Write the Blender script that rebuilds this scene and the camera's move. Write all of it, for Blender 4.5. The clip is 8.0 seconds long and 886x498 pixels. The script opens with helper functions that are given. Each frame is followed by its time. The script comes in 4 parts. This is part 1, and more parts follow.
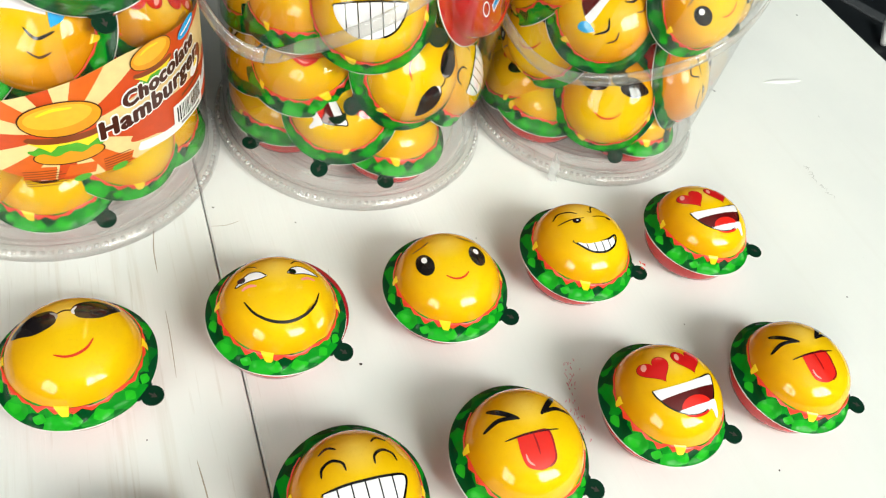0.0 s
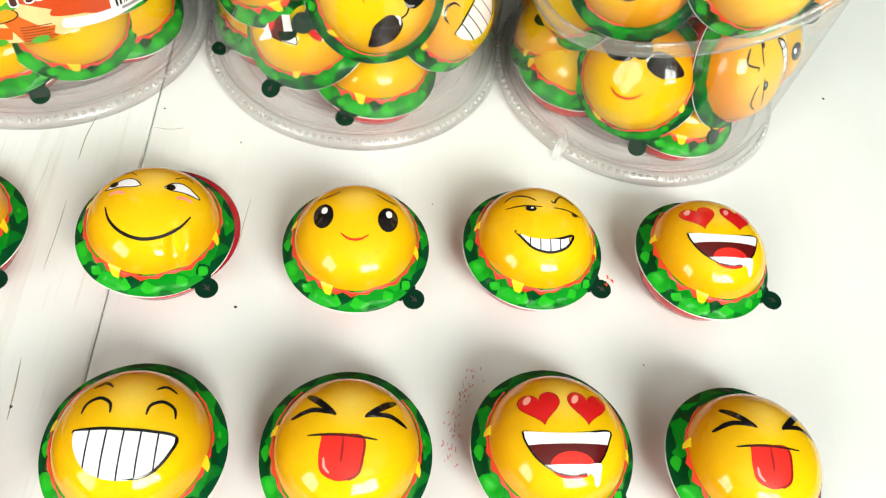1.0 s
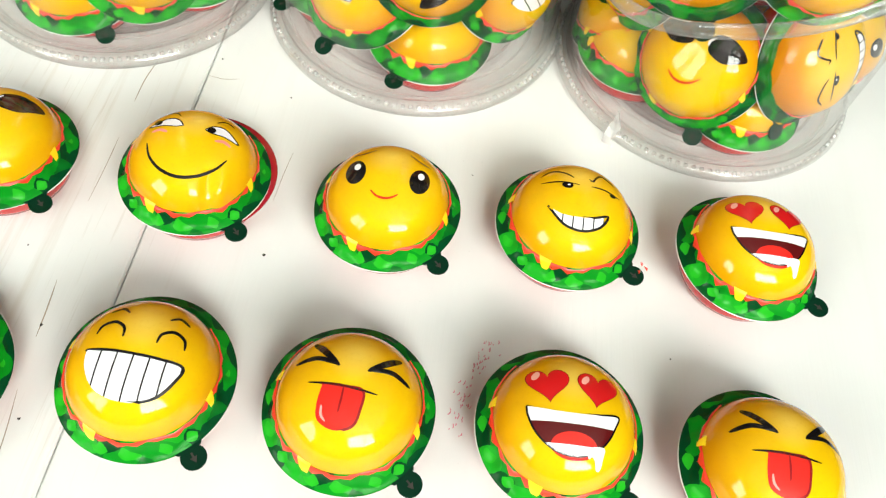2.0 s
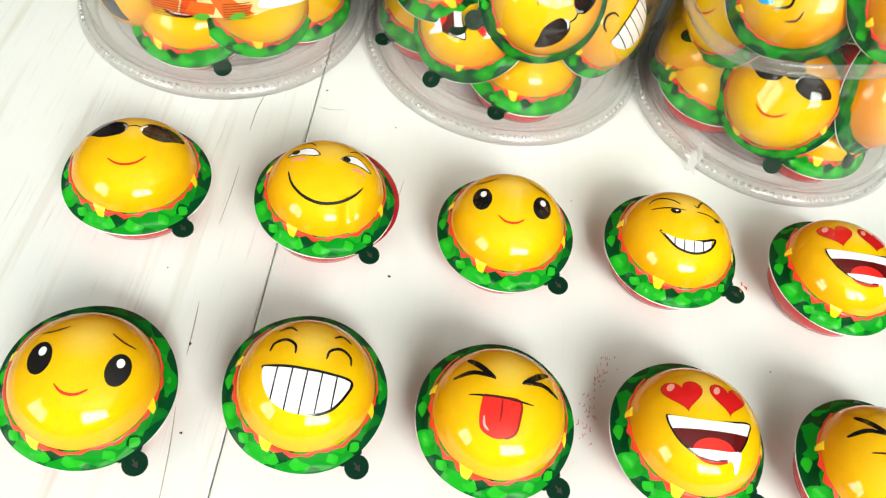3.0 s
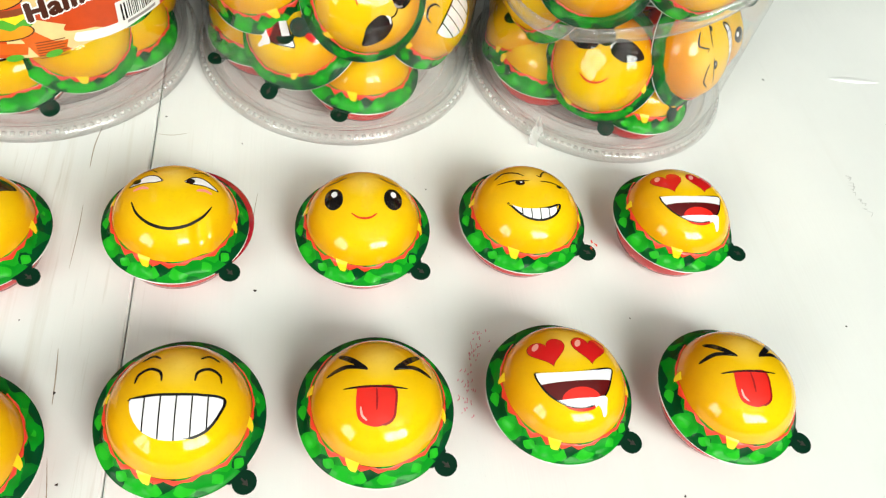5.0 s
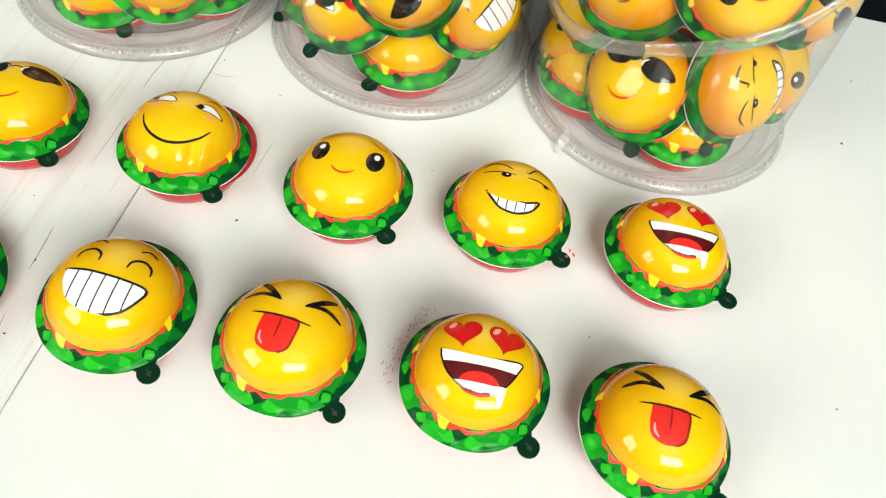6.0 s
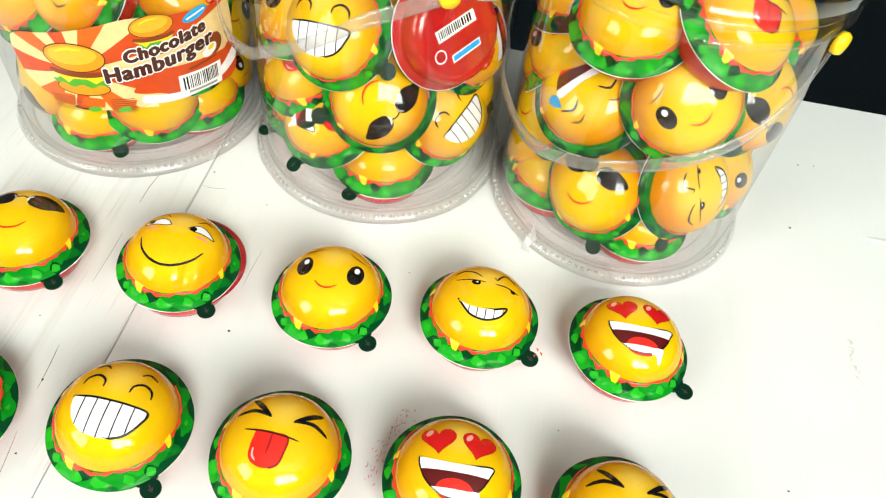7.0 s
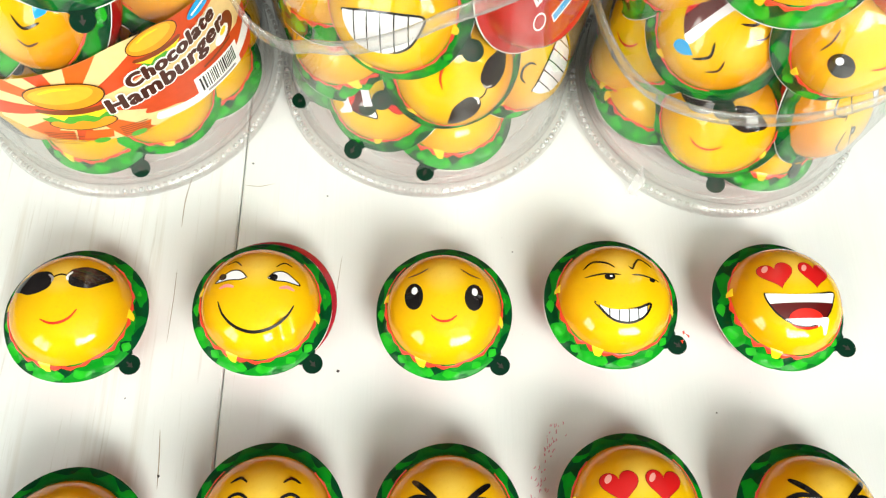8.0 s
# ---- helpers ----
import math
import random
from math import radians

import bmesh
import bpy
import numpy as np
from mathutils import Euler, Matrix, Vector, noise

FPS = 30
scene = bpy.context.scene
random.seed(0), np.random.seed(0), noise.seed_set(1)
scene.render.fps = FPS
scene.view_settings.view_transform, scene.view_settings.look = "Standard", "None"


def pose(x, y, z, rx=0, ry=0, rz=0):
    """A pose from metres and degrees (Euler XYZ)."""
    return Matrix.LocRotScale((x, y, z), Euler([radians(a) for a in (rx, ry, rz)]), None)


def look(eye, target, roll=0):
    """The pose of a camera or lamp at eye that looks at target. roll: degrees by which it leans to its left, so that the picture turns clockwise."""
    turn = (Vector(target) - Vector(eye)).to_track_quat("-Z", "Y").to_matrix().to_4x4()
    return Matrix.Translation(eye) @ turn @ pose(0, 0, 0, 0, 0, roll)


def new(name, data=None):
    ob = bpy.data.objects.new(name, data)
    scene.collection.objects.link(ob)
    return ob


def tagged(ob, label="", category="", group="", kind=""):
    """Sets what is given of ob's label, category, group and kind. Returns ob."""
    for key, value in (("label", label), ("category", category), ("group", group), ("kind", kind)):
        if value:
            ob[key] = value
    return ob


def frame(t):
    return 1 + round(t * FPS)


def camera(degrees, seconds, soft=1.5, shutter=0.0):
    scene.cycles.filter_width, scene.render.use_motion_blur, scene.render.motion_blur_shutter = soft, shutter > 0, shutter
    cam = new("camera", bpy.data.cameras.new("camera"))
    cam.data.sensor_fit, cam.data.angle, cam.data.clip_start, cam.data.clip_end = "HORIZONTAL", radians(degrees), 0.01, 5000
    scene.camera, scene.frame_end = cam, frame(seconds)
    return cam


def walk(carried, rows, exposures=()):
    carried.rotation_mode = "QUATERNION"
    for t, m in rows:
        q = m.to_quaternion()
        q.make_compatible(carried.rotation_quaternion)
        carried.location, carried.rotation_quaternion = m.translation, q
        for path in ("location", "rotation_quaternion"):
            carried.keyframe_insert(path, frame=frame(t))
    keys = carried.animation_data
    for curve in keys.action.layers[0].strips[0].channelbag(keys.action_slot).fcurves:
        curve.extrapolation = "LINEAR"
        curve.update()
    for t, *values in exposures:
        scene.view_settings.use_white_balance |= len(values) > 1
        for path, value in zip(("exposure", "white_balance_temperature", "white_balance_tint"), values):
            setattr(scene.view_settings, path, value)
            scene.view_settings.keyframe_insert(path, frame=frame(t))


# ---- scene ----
from mathutils import geometry

cam = camera(61.7, 8.0, soft=1.2)
METRES, EYE, TILT, LEAN, TURN = 0.53, 0.248, -50.96, -10.52, -23.87
ROWS = [
    (0.0, 0.0, 0.0, 0.0, 0.0, 0.0, -0.0),
    (0.5, 0.052, 0.0359, 0.0011, 6.42, -1.95, -4.32),
    (1.0, 0.1706, 0.1021, 0.0203, 14.66, -4.48, -13.05),
    (1.5, 0.214, 0.1309, 0.0188, 21.54, -7.09, -18.14),
    (3.0, 0.1224, 0.0543, -0.0171, 18.83, -4.21, -18.3),
    (3.5, 0.0895, 0.0261, -0.0259, 14.76, -3.0, -13.62),
    (4.0, 0.0866, 0.0161, -0.024, 9.35, -1.75, -8.42),
    (4.5, 0.0991, 0.0254, -0.0221, 7.24, -1.72, -5.61),
    (6.0, 0.2905, 0.0853, -0.0267, 23.56, -2.02, -22.18),
    (6.5, 0.3107, 0.0723, -0.0377, 24.81, 0.66, -23.02),
    (7.0, 0.3018, 0.0405, 0.0279, 22.89, 1.01, -20.16),
    (7.5, 0.2418, 0.0332, 0.0984, 20.78, -5.25, -14.78),
    (8.0, 0.1302, 0.0877, 0.159, 19.22, -16.38, -10.18),
]
walk(cam, [(t, pose(0, 0, EYE, TILT, LEAN, TURN) @ pose(METRES * x, METRES * y, METRES * z, 90 + pitch, roll, yaw)) for t, x, y, z, yaw, pitch, roll in ROWS],
     exposures=[(0.0, -0.20), (0.5, -0.16), (1.0, -0.06), (1.6, -0.04), (3.2, -0.04), (4.0, -0.03), (4.6, -0.15), (6.0, -0.20), (6.5, -0.13), (7.0, -0.04), (7.5, 0.20), (8.0, 0.05)])

# ---- world and light: a closed room, daylight through two windows behind the camera ----
world = bpy.data.worlds.new("world")
scene.world = world
world.use_nodes = True
sky = world.node_tree.nodes.new("ShaderNodeTexSky")
sky.sky_type, sky.sun_disc, sky.sun_elevation, sky.sun_rotation = "NISHITA", False, radians(35), radians(200)
world.node_tree.links.new(sky.outputs[0], world.node_tree.nodes["Background"].inputs[0])
world.node_tree.nodes["Background"].inputs[1].default_value = 0.1

SOUTH_WINDOW = (1.18, 1.90, 1.74, 1.54, 208)  # x, z, width, height, watts
WEST_WINDOW = (-1.20, 1.16, 1.16, 1.36, 56)  # y, z, width, height, watts


def lamp(name, centre, target, w, h, watts, colour):
    data = bpy.data.lights.new(name, "AREA")
    data.shape, data.size, data.size_y, data.energy, data.color = "RECTANGLE", w, h, watts, colour
    ob = new(name, data)
    ob.matrix_world = look(centre, target)
    return ob


# ---- materials ----
class Nodes:
    """A node tree with short calls for maths."""

    def __init__(self, name):
        self.mat = bpy.data.materials.new(name)
        self.mat.use_nodes = True
        self.t = self.mat.node_tree
        self.out = self.t.nodes["Material Output"]
        self.bsdf = self.t.nodes["Principled BSDF"]

    def add(self, kind, **values):
        n = self.t.nodes.new(kind)
        for k, v in values.items():
            setattr(n, k, v)
        return n

    def put(self, socket, v):
        if isinstance(v, bpy.types.NodeSocket):
            self.t.links.new(v, socket)
        else:
            socket.default_value = v

    def m(self, op, a, b=0.0, c=0.0):
        n = self.add("ShaderNodeMath", operation=op)
        for s_, v in zip(n.inputs, (a, b, c)):
            self.put(s_, v)
        return n.outputs[0]

    def mix(self, f, a, b):
        n = self.add("ShaderNodeMix", data_type="RGBA")
        self.put(n.inputs[0], f)
        for s_, v in ((n.inputs[6], a), (n.inputs[7], b)):
            self.put(s_, v if isinstance(v, bpy.types.NodeSocket) else (*v, 1.0))
        return n.outputs[2]

    def coords(self):
        tc = self.add("ShaderNodeTexCoord")
        sep = self.add("ShaderNodeSeparateXYZ")
        self.t.links.new(tc.outputs["Object"], sep.inputs[0])
        return tc.outputs["Object"], sep.outputs[0], sep.outputs[1], sep.outputs[2]

    def scaled(self, vec, s_):
        n = self.add("ShaderNodeMapping")
        self.t.links.new(vec, n.inputs[0])
        n.inputs[3].default_value = s_
        return n.outputs[0]

    def noise(self, vec, scale, detail=2.0, rough=0.5):
        n = self.add("ShaderNodeTexNoise")
        if vec is not None:
            self.t.links.new(vec, n.inputs["Vector"])
        n.inputs["Scale"].default_value, n.inputs["Detail"].default_value, n.inputs["Roughness"].default_value = scale, detail, rough
        return n.outputs[0]

    def range(self, v, a, b, c=0.0, d=1.0):
        n = self.add("ShaderNodeMapRange")
        for s_, x in zip(n.inputs, (v, a, b, c, d)):
            self.put(s_, x)
        return n.outputs[0]

    def bump(self, height, strength, distance):
        n = self.add("ShaderNodeBump")
        n.inputs["Strength"].default_value, n.inputs["Distance"].default_value = strength, distance
        self.t.links.new(height, n.inputs["Height"])
        self.t.links.new(n.outputs[0], self.bsdf.inputs["Normal"])

    def done(self, colour, rough=0.5, metal=0.0, spec=0.5, coat=0.0):
        b = self.bsdf
        self.put(b.inputs["Base Color"], colour if isinstance(colour, bpy.types.NodeSocket) else (*colour, 1.0))
        self.put(b.inputs["Roughness"], rough)
        self.put(b.inputs["Metallic"], metal)
        self.put(b.inputs["Specular IOR Level"], spec)
        self.put(b.inputs["Coat Weight"], coat)
        b.inputs["Coat Roughness"].default_value = 0.03
        return self.mat


def plain(name, colour, rough=0.4, vary=0.12, scale=300.0, spec=0.5, coat=0.0):
    n = Nodes(name)
    vec, x, y, z = n.coords()
    f = n.noise(vec, scale, 3.0)
    lo = [c * (1 - vary) for c in colour]
    hi = [min(1.0, c * (1 + vary)) for c in colour]
    return n.done(n.mix(f, lo, hi), rough, spec=spec, coat=coat)


def ink(name, colour):
    return plain(name, colour, rough=0.06, vary=0.06, scale=200.0, spec=0.45, coat=0.2)


def bun_print():
    """Printed bun: yellow crown turning orange, tomato and cheese towards the rim; shade on back and left painted in.
    """
    n = Nodes("bun_print")
    vec, x, y, z = n.coords()
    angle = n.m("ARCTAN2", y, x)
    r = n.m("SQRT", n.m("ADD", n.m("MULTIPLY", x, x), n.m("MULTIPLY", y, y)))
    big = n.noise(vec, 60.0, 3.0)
    # orange at back and left is painted shade; the rim's orange is print
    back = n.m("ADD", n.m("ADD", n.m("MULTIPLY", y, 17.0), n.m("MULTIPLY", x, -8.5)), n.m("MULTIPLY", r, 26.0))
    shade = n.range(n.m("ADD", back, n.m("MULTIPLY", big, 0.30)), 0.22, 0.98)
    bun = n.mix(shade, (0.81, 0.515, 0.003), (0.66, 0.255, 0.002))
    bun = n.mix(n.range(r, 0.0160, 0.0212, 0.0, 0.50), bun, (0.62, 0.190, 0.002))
    # a pale glow painted into the bun colour, behind the top
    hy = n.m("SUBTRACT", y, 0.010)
    painted_glow = n.m("SQRT", n.m("ADD", n.m("MULTIPLY", x, x), n.m("MULTIPLY", hy, hy)))
    bun = n.mix(n.range(painted_glow, 0.0085, 0.001, 0.0, 0.45), bun, (0.88, 0.66, 0.14))
    fine = n.noise(vec, 900.0, 2.0)
    bun = n.mix(n.range(fine, 0.55, 0.75, 0.0, 0.12), bun, (0.55, 0.22, 0.01))
    col = bun
    n.bump(n.noise(vec, 140.0, 2.0, 0.4), 0.06, 0.004)
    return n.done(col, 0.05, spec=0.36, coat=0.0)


def lettuce_print():
    """Printed lettuce frill: patches of dark, middle and light green, darkened at the back for shade, with tomato and
    cheese showing at the dome's foot.
    """
    n = Nodes("lettuce_print")
    vec, x, y, z = n.coords()
    angle = n.m("ARCTAN2", y, x)
    r = n.m("SQRT", n.m("ADD", n.m("MULTIPLY", x, x), n.m("MULTIPLY", y, y)))
    v = n.add("ShaderNodeTexVoronoi")
    warp = n.add("ShaderNodeVectorMath", operation="ADD")
    nn = n.add("ShaderNodeTexNoise")
    n.t.links.new(vec, nn.inputs["Vector"])
    nn.inputs["Scale"].default_value = 160.0
    sc = n.add("ShaderNodeVectorMath", operation="SCALE")
    n.t.links.new(nn.outputs[1], sc.inputs[0])
    sc.inputs["Scale"].default_value = 0.004
    n.t.links.new(vec, warp.inputs[0])
    n.t.links.new(sc.outputs[0], warp.inputs[1])
    n.t.links.new(warp.outputs[0], v.inputs["Vector"])
    v.inputs["Scale"].default_value = 135.0
    sep = n.add("ShaderNodeSeparateColor")
    n.t.links.new(v.outputs["Color"], sep.inputs[0])
    ramp = n.add("ShaderNodeValToRGB")
    ramp.color_ramp.interpolation = "CONSTANT"
    el = ramp.color_ramp.elements
    el[0].position, el[0].color = 0.0, (0.001, 0.050, 0.011, 1)
    el[1].position, el[1].color = 0.11, (0.002, 0.120, 0.012, 1)
    for p_, c_ in ((0.36, (0.003, 0.225, 0.011)), (0.86, (0.010, 0.32, 0.014)), (0.96, (0.001, 0.06, 0.010))):
        e = el.new(p_)
        e.color = (*c_, 1)
    n.t.links.new(sep.outputs[0], ramp.inputs[0])
    col = ramp.outputs[0]
    lobe = n.m("SINE", n.m("ADD", n.m("MULTIPLY", angle, 15.0), n.m("MULTIPLY", n.noise(vec, 70.0), 9.0)))
    out = n.m("DIVIDE", n.m("SUBTRACT", r, 0.0214), 0.0039)
    outer = n.m("GREATER_THAN", out, n.m("ADD", 0.70, n.m("MULTIPLY", lobe, 0.30)))
    patch = n.noise(vec, 55.0, 1.0)
    # the y term paints the back's shade into the dark and light print
    col = n.mix(n.m("MULTIPLY", outer, n.m("GREATER_THAN", n.m("ADD", patch, n.m("MULTIPLY", y, 6.0)), 0.52)), col, (0.001, 0.050, 0.014))
    blob = n.m("MULTIPLY", n.m("GREATER_THAN", lobe, 0.05), n.m("LESS_THAN", n.m("ABSOLUTE", n.m("SUBTRACT", out, 0.48)), n.m("MULTIPLY", lobe, 0.34)))
    col = n.mix(n.m("MULTIPLY", blob, n.m("LESS_THAN", n.m("ADD", patch, n.m("MULTIPLY", y, 6.0)), 0.55)), col, (0.016, 0.37, 0.014))
    ripple = n.m("SINE", n.m("ADD", n.m("MULTIPLY", angle, 19.0), n.m("MULTIPLY", n.noise(vec, 120.0), 7.0)))
    n.bump(ripple, 0.12, 0.0005)
    return n.done(col, 0.26, spec=0.10, coat=0.0)


def table_paint():
    """White painted boards: faint streaks along the grain, brush relief, scuffs and grey wear."""
    n = Nodes("table_paint")
    vec, x, y, z = n.coords()
    streak = n.noise(n.scaled(vec, (95.0, 3.5, 20.0)), 1.0, 5.0, 0.6)
    fine = n.noise(n.scaled(vec, (700.0, 24.0, 60.0)), 1.0, 3.0, 0.6)
    cloud = n.noise(vec, 9.0, 4.0)
    col = n.mix(n.range(cloud, 0.3, 0.7), (0.785, 0.795, 0.765), (0.725, 0.74, 0.72))
    left = n.range(x, 0.06, -0.01)
    col = n.mix(n.m("MULTIPLY", n.range(streak, 0.56, 0.78, 0.0, 0.75), n.m("ADD", n.m("MULTIPLY", left, 0.9), 0.08)), col, (0.52, 0.47, 0.37))
    col = n.mix(n.m("MULTIPLY", n.range(fine, 0.60, 0.80, 0.0, 0.55), n.m("ADD", n.m("MULTIPLY", left, 0.9), 0.08)), col, (0.46, 0.42, 0.34))
    scuff = n.noise(vec, 420.0, 2.0, 0.7)
    col = n.mix(n.range(scuff, 0.74, 0.80, 0.0, 0.35), col, (0.42, 0.40, 0.37))
    n.bump(n.m("ADD", n.m("MULTIPLY", streak, 0.6), n.m("MULTIPLY", fine, 0.4)), 0.12, 0.0012)
    return n.done(col, n.range(cloud, 0.3, 0.7, 0.38, 0.5), spec=0.4)


def clear_plastic(name, tint, gloss, haze):
    """Thin clear plastic: lets light through, mirrors at its edge-on faces, and scatters a little."""
    n = Nodes(name)
    vec, x, y, z = n.coords()
    tr = n.add("ShaderNodeBsdfTransparent")
    tr.inputs[0].default_value = (*tint, 1)
    gl = n.add("ShaderNodeBsdfGlossy")
    gl.inputs["Roughness"].default_value = gloss
    df = n.add("ShaderNodeBsdfTranslucent")
    df.inputs[0].default_value = (0.85, 0.85, 0.83, 1)
    d2 = n.add("ShaderNodeBsdfDiffuse")
    d2.inputs[0].default_value = (0.85, 0.85, 0.83, 1)
    milk = n.add("ShaderNodeMixShader")
    n.t.links.new(df.outputs[0], milk.inputs[1])
    n.t.links.new(d2.outputs[0], milk.inputs[2])
    hz = n.add("ShaderNodeMixShader")
    n.put(hz.inputs[0], n.range(n.noise(vec, 35.0, 3.0), 0.3, 0.7, haze * 0.5, haze * 1.5))
    n.t.links.new(tr.outputs[0], hz.inputs[1])
    n.t.links.new(milk.outputs[0], hz.inputs[2])
    lw = n.add("ShaderNodeLayerWeight")
    lw.inputs[0].default_value = 0.5
    edge_on = n.m("ADD", 0.05, n.m("MULTIPLY", n.m("POWER", lw.outputs["Facing"], 3.6), 0.80))
    bp = n.add("ShaderNodeBump")
    bp.inputs["Strength"].default_value, bp.inputs["Distance"].default_value = 0.25, 0.002
    n.t.links.new(n.noise(vec, 28.0, 2.0), bp.inputs["Height"])
    n.t.links.new(bp.outputs[0], gl.inputs["Normal"])
    mx = n.add("ShaderNodeMixShader")
    n.t.links.new(edge_on, mx.inputs[0])
    n.t.links.new(hz.outputs[0], mx.inputs[1])
    n.t.links.new(gl.outputs[0], mx.inputs[2])
    n.t.links.new(mx.outputs[0], n.out.inputs[0])
    return n.mat


BUN, LETTUCE = bun_print(), lettuce_print()
TABLE = table_paint()
RED = plain("red_base_plastic", (0.46, 0.010, 0.009), 0.2, 0.15, 120.0, coat=0.3)
TAB = plain("dark_green_tab", (0.0008, 0.024, 0.011), 0.45, 0.3, 220.0, spec=0.12)
FILM = plain("white_cut_edge", (0.78, 0.80, 0.74), 0.3)
BLACK, WHITE = ink("black_ink", (0.008, 0.006, 0.006)), ink("white_ink", (0.84, 0.82, 0.84))
HEART, MOUTH, TONGUE = ink("heart_red_ink", (0.62, 0.012, 0.012)), ink("dark_mouth_ink", (0.10, 0.006, 0.006)), ink("tongue_red_ink", (0.72, 0.02, 0.012))
LIP, PINK, BLUE = ink("lip_red_ink", (0.62, 0.03, 0.01)), ink("pink_ink", (0.88, 0.27, 0.22)), ink("blue_ink", (0.02, 0.36, 0.75))
LENS, GREY = ink("smoked_lens_ink", (0.012, 0.009, 0.010)), ink("grey_ink", (0.33, 0.30, 0.30))
ROSE, DARKRED = ink("rose_ink", (0.86, 0.36, 0.30)), ink("dark_red_ink", (0.28, 0.008, 0.008))
PET = clear_plastic("clear_jar_plastic", (0.99, 0.99, 0.985), 0.05, 0.006)
TOMATO = plain("tomato_print", (0.74, 0.042, 0.014), 0.3, 0.2, 260.0)
CHEESE = plain("cheese_print", (0.90, 0.60, 0.008), 0.3, 0.08, 260.0)
FOIL = plain("crimson_film", (0.33, 0.006, 0.016), 0.22, 0.3, 180.0, coat=0.3)
STRAP = clear_plastic("milky_handle_plastic", (0.975, 0.97, 0.96), 0.15, 0.14)
RIMPET = clear_plastic("jar_foot_plastic", (0.99, 0.99, 0.985), 0.08, 0.016)
TAPE = clear_plastic("clear_tape", (0.97, 0.97, 0.97), 0.12, 0.5)
BEADS = clear_plastic("milky_bead_plastic", (0.97, 0.96, 0.95), 0.15, 0.26)
YELLOW = plain("yellow_pivot_plastic", (0.85, 0.60, 0.01), 0.3)
CREAM, ORANGE, DEEP = plain("label_cream", (0.80, 0.60, 0.27), 0.35), plain("label_orange", (0.68, 0.12, 0.010), 0.35), plain("label_red", (0.60, 0.065, 0.010), 0.35)
BUNLIGHT = plain("label_bun_light", (0.84, 0.44, 0.03), 0.35)
BROWN, BUNINK, PATTY = plain("label_brown", (0.06, 0.012, 0.006), 0.3), plain("label_bun", (0.74, 0.30, 0.012), 0.35), plain("label_patty", (0.22, 0.045, 0.012), 0.3)
LEAF, CHEESEINK, PAPER = plain("label_leaf", (0.08, 0.38, 0.03), 0.3), plain("label_cheese", (0.90, 0.66, 0.02), 0.3), plain("label_white", (0.85, 0.85, 0.83), 0.3)
DARK_FLOOR = plain("dark_carpet", (0.006, 0.010, 0.013), 0.9, 0.4, 60.0, spec=0.1)
DARK_WALL = plain("dark_wall_paint", (0.006, 0.012, 0.017), 0.85, 0.3, 8.0, spec=0.1)
WALL = plain("wall_paint", (0.16, 0.16, 0.155), 0.8, 0.06, 6.0)
CEIL = plain("ceiling_paint", (0.52, 0.52, 0.51), 0.9, 0.04, 5.0)
FRAME = plain("window_frame_paint", (0.7, 0.7, 0.68), 0.4)
STEEL = plain("grey_steel", (0.05, 0.055, 0.06), 0.5, 0.2, 60.0)
BLACKPLASTIC = plain("black_case_plastic", (0.008, 0.010, 0.012), 0.4, 0.3, 80.0)
PINKMARK, GREYMARK = plain("pink_crayon", (0.72, 0.30, 0.36), 0.8, 0.25, 500.0), plain("grey_pencil", (0.52, 0.52, 0.50), 0.8, 0.3, 500.0)
SPECK = plain("dark_grit", (0.03, 0.025, 0.02), 0.8)
HAIRLINE = plain("hairline_dirt", (0.38, 0.33, 0.26), 0.9, 0.5, 400.0)
CRACK = plain("seam_dirt", (0.04, 0.03, 0.022), 0.9, 0.5, 90.0)


# ---- mesh helpers ----
def mesh(name, verts, faces, mat, smooth=True):
    me = bpy.data.meshes.new(name)
    me.from_pydata([tuple(v) for v in verts], [], faces)
    me.validate()
    me.materials.append(mat)
    if smooth:
        me.shade_smooth()
    return me


def part(name, me, parent, label="", m=None):
    ob = new(name, me)
    ob.parent = parent
    if m is not None:
        ob.matrix_basis = m
    return tagged(ob, label)


def lathe(name, profile, mat, steps=72, closed=False):
    """A profile of (radius, height) turned round the z axis."""
    verts, faces, rings = [], [], []
    for r, z in profile:
        if r < 1e-6:
            rings.append([len(verts)] * steps)
            verts.append((0, 0, z))
        else:
            rings.append(list(range(len(verts), len(verts) + steps)))
            verts += [(r * math.cos(2 * math.pi * k / steps), r * math.sin(2 * math.pi * k / steps), z) for k in range(steps)]
    pairs = list(zip(rings, rings[1:])) + ([(rings[-1], rings[0])] if closed else [])
    for a, b in pairs:
        for k in range(steps):
            f = []
            for i_ in (a[k], a[(k + 1) % steps], b[(k + 1) % steps], b[k]):
                if i_ not in f:
                    f.append(i_)
            if len(f) > 2:
                faces.append(f[::-1])
    return mesh(name, verts, faces, mat)


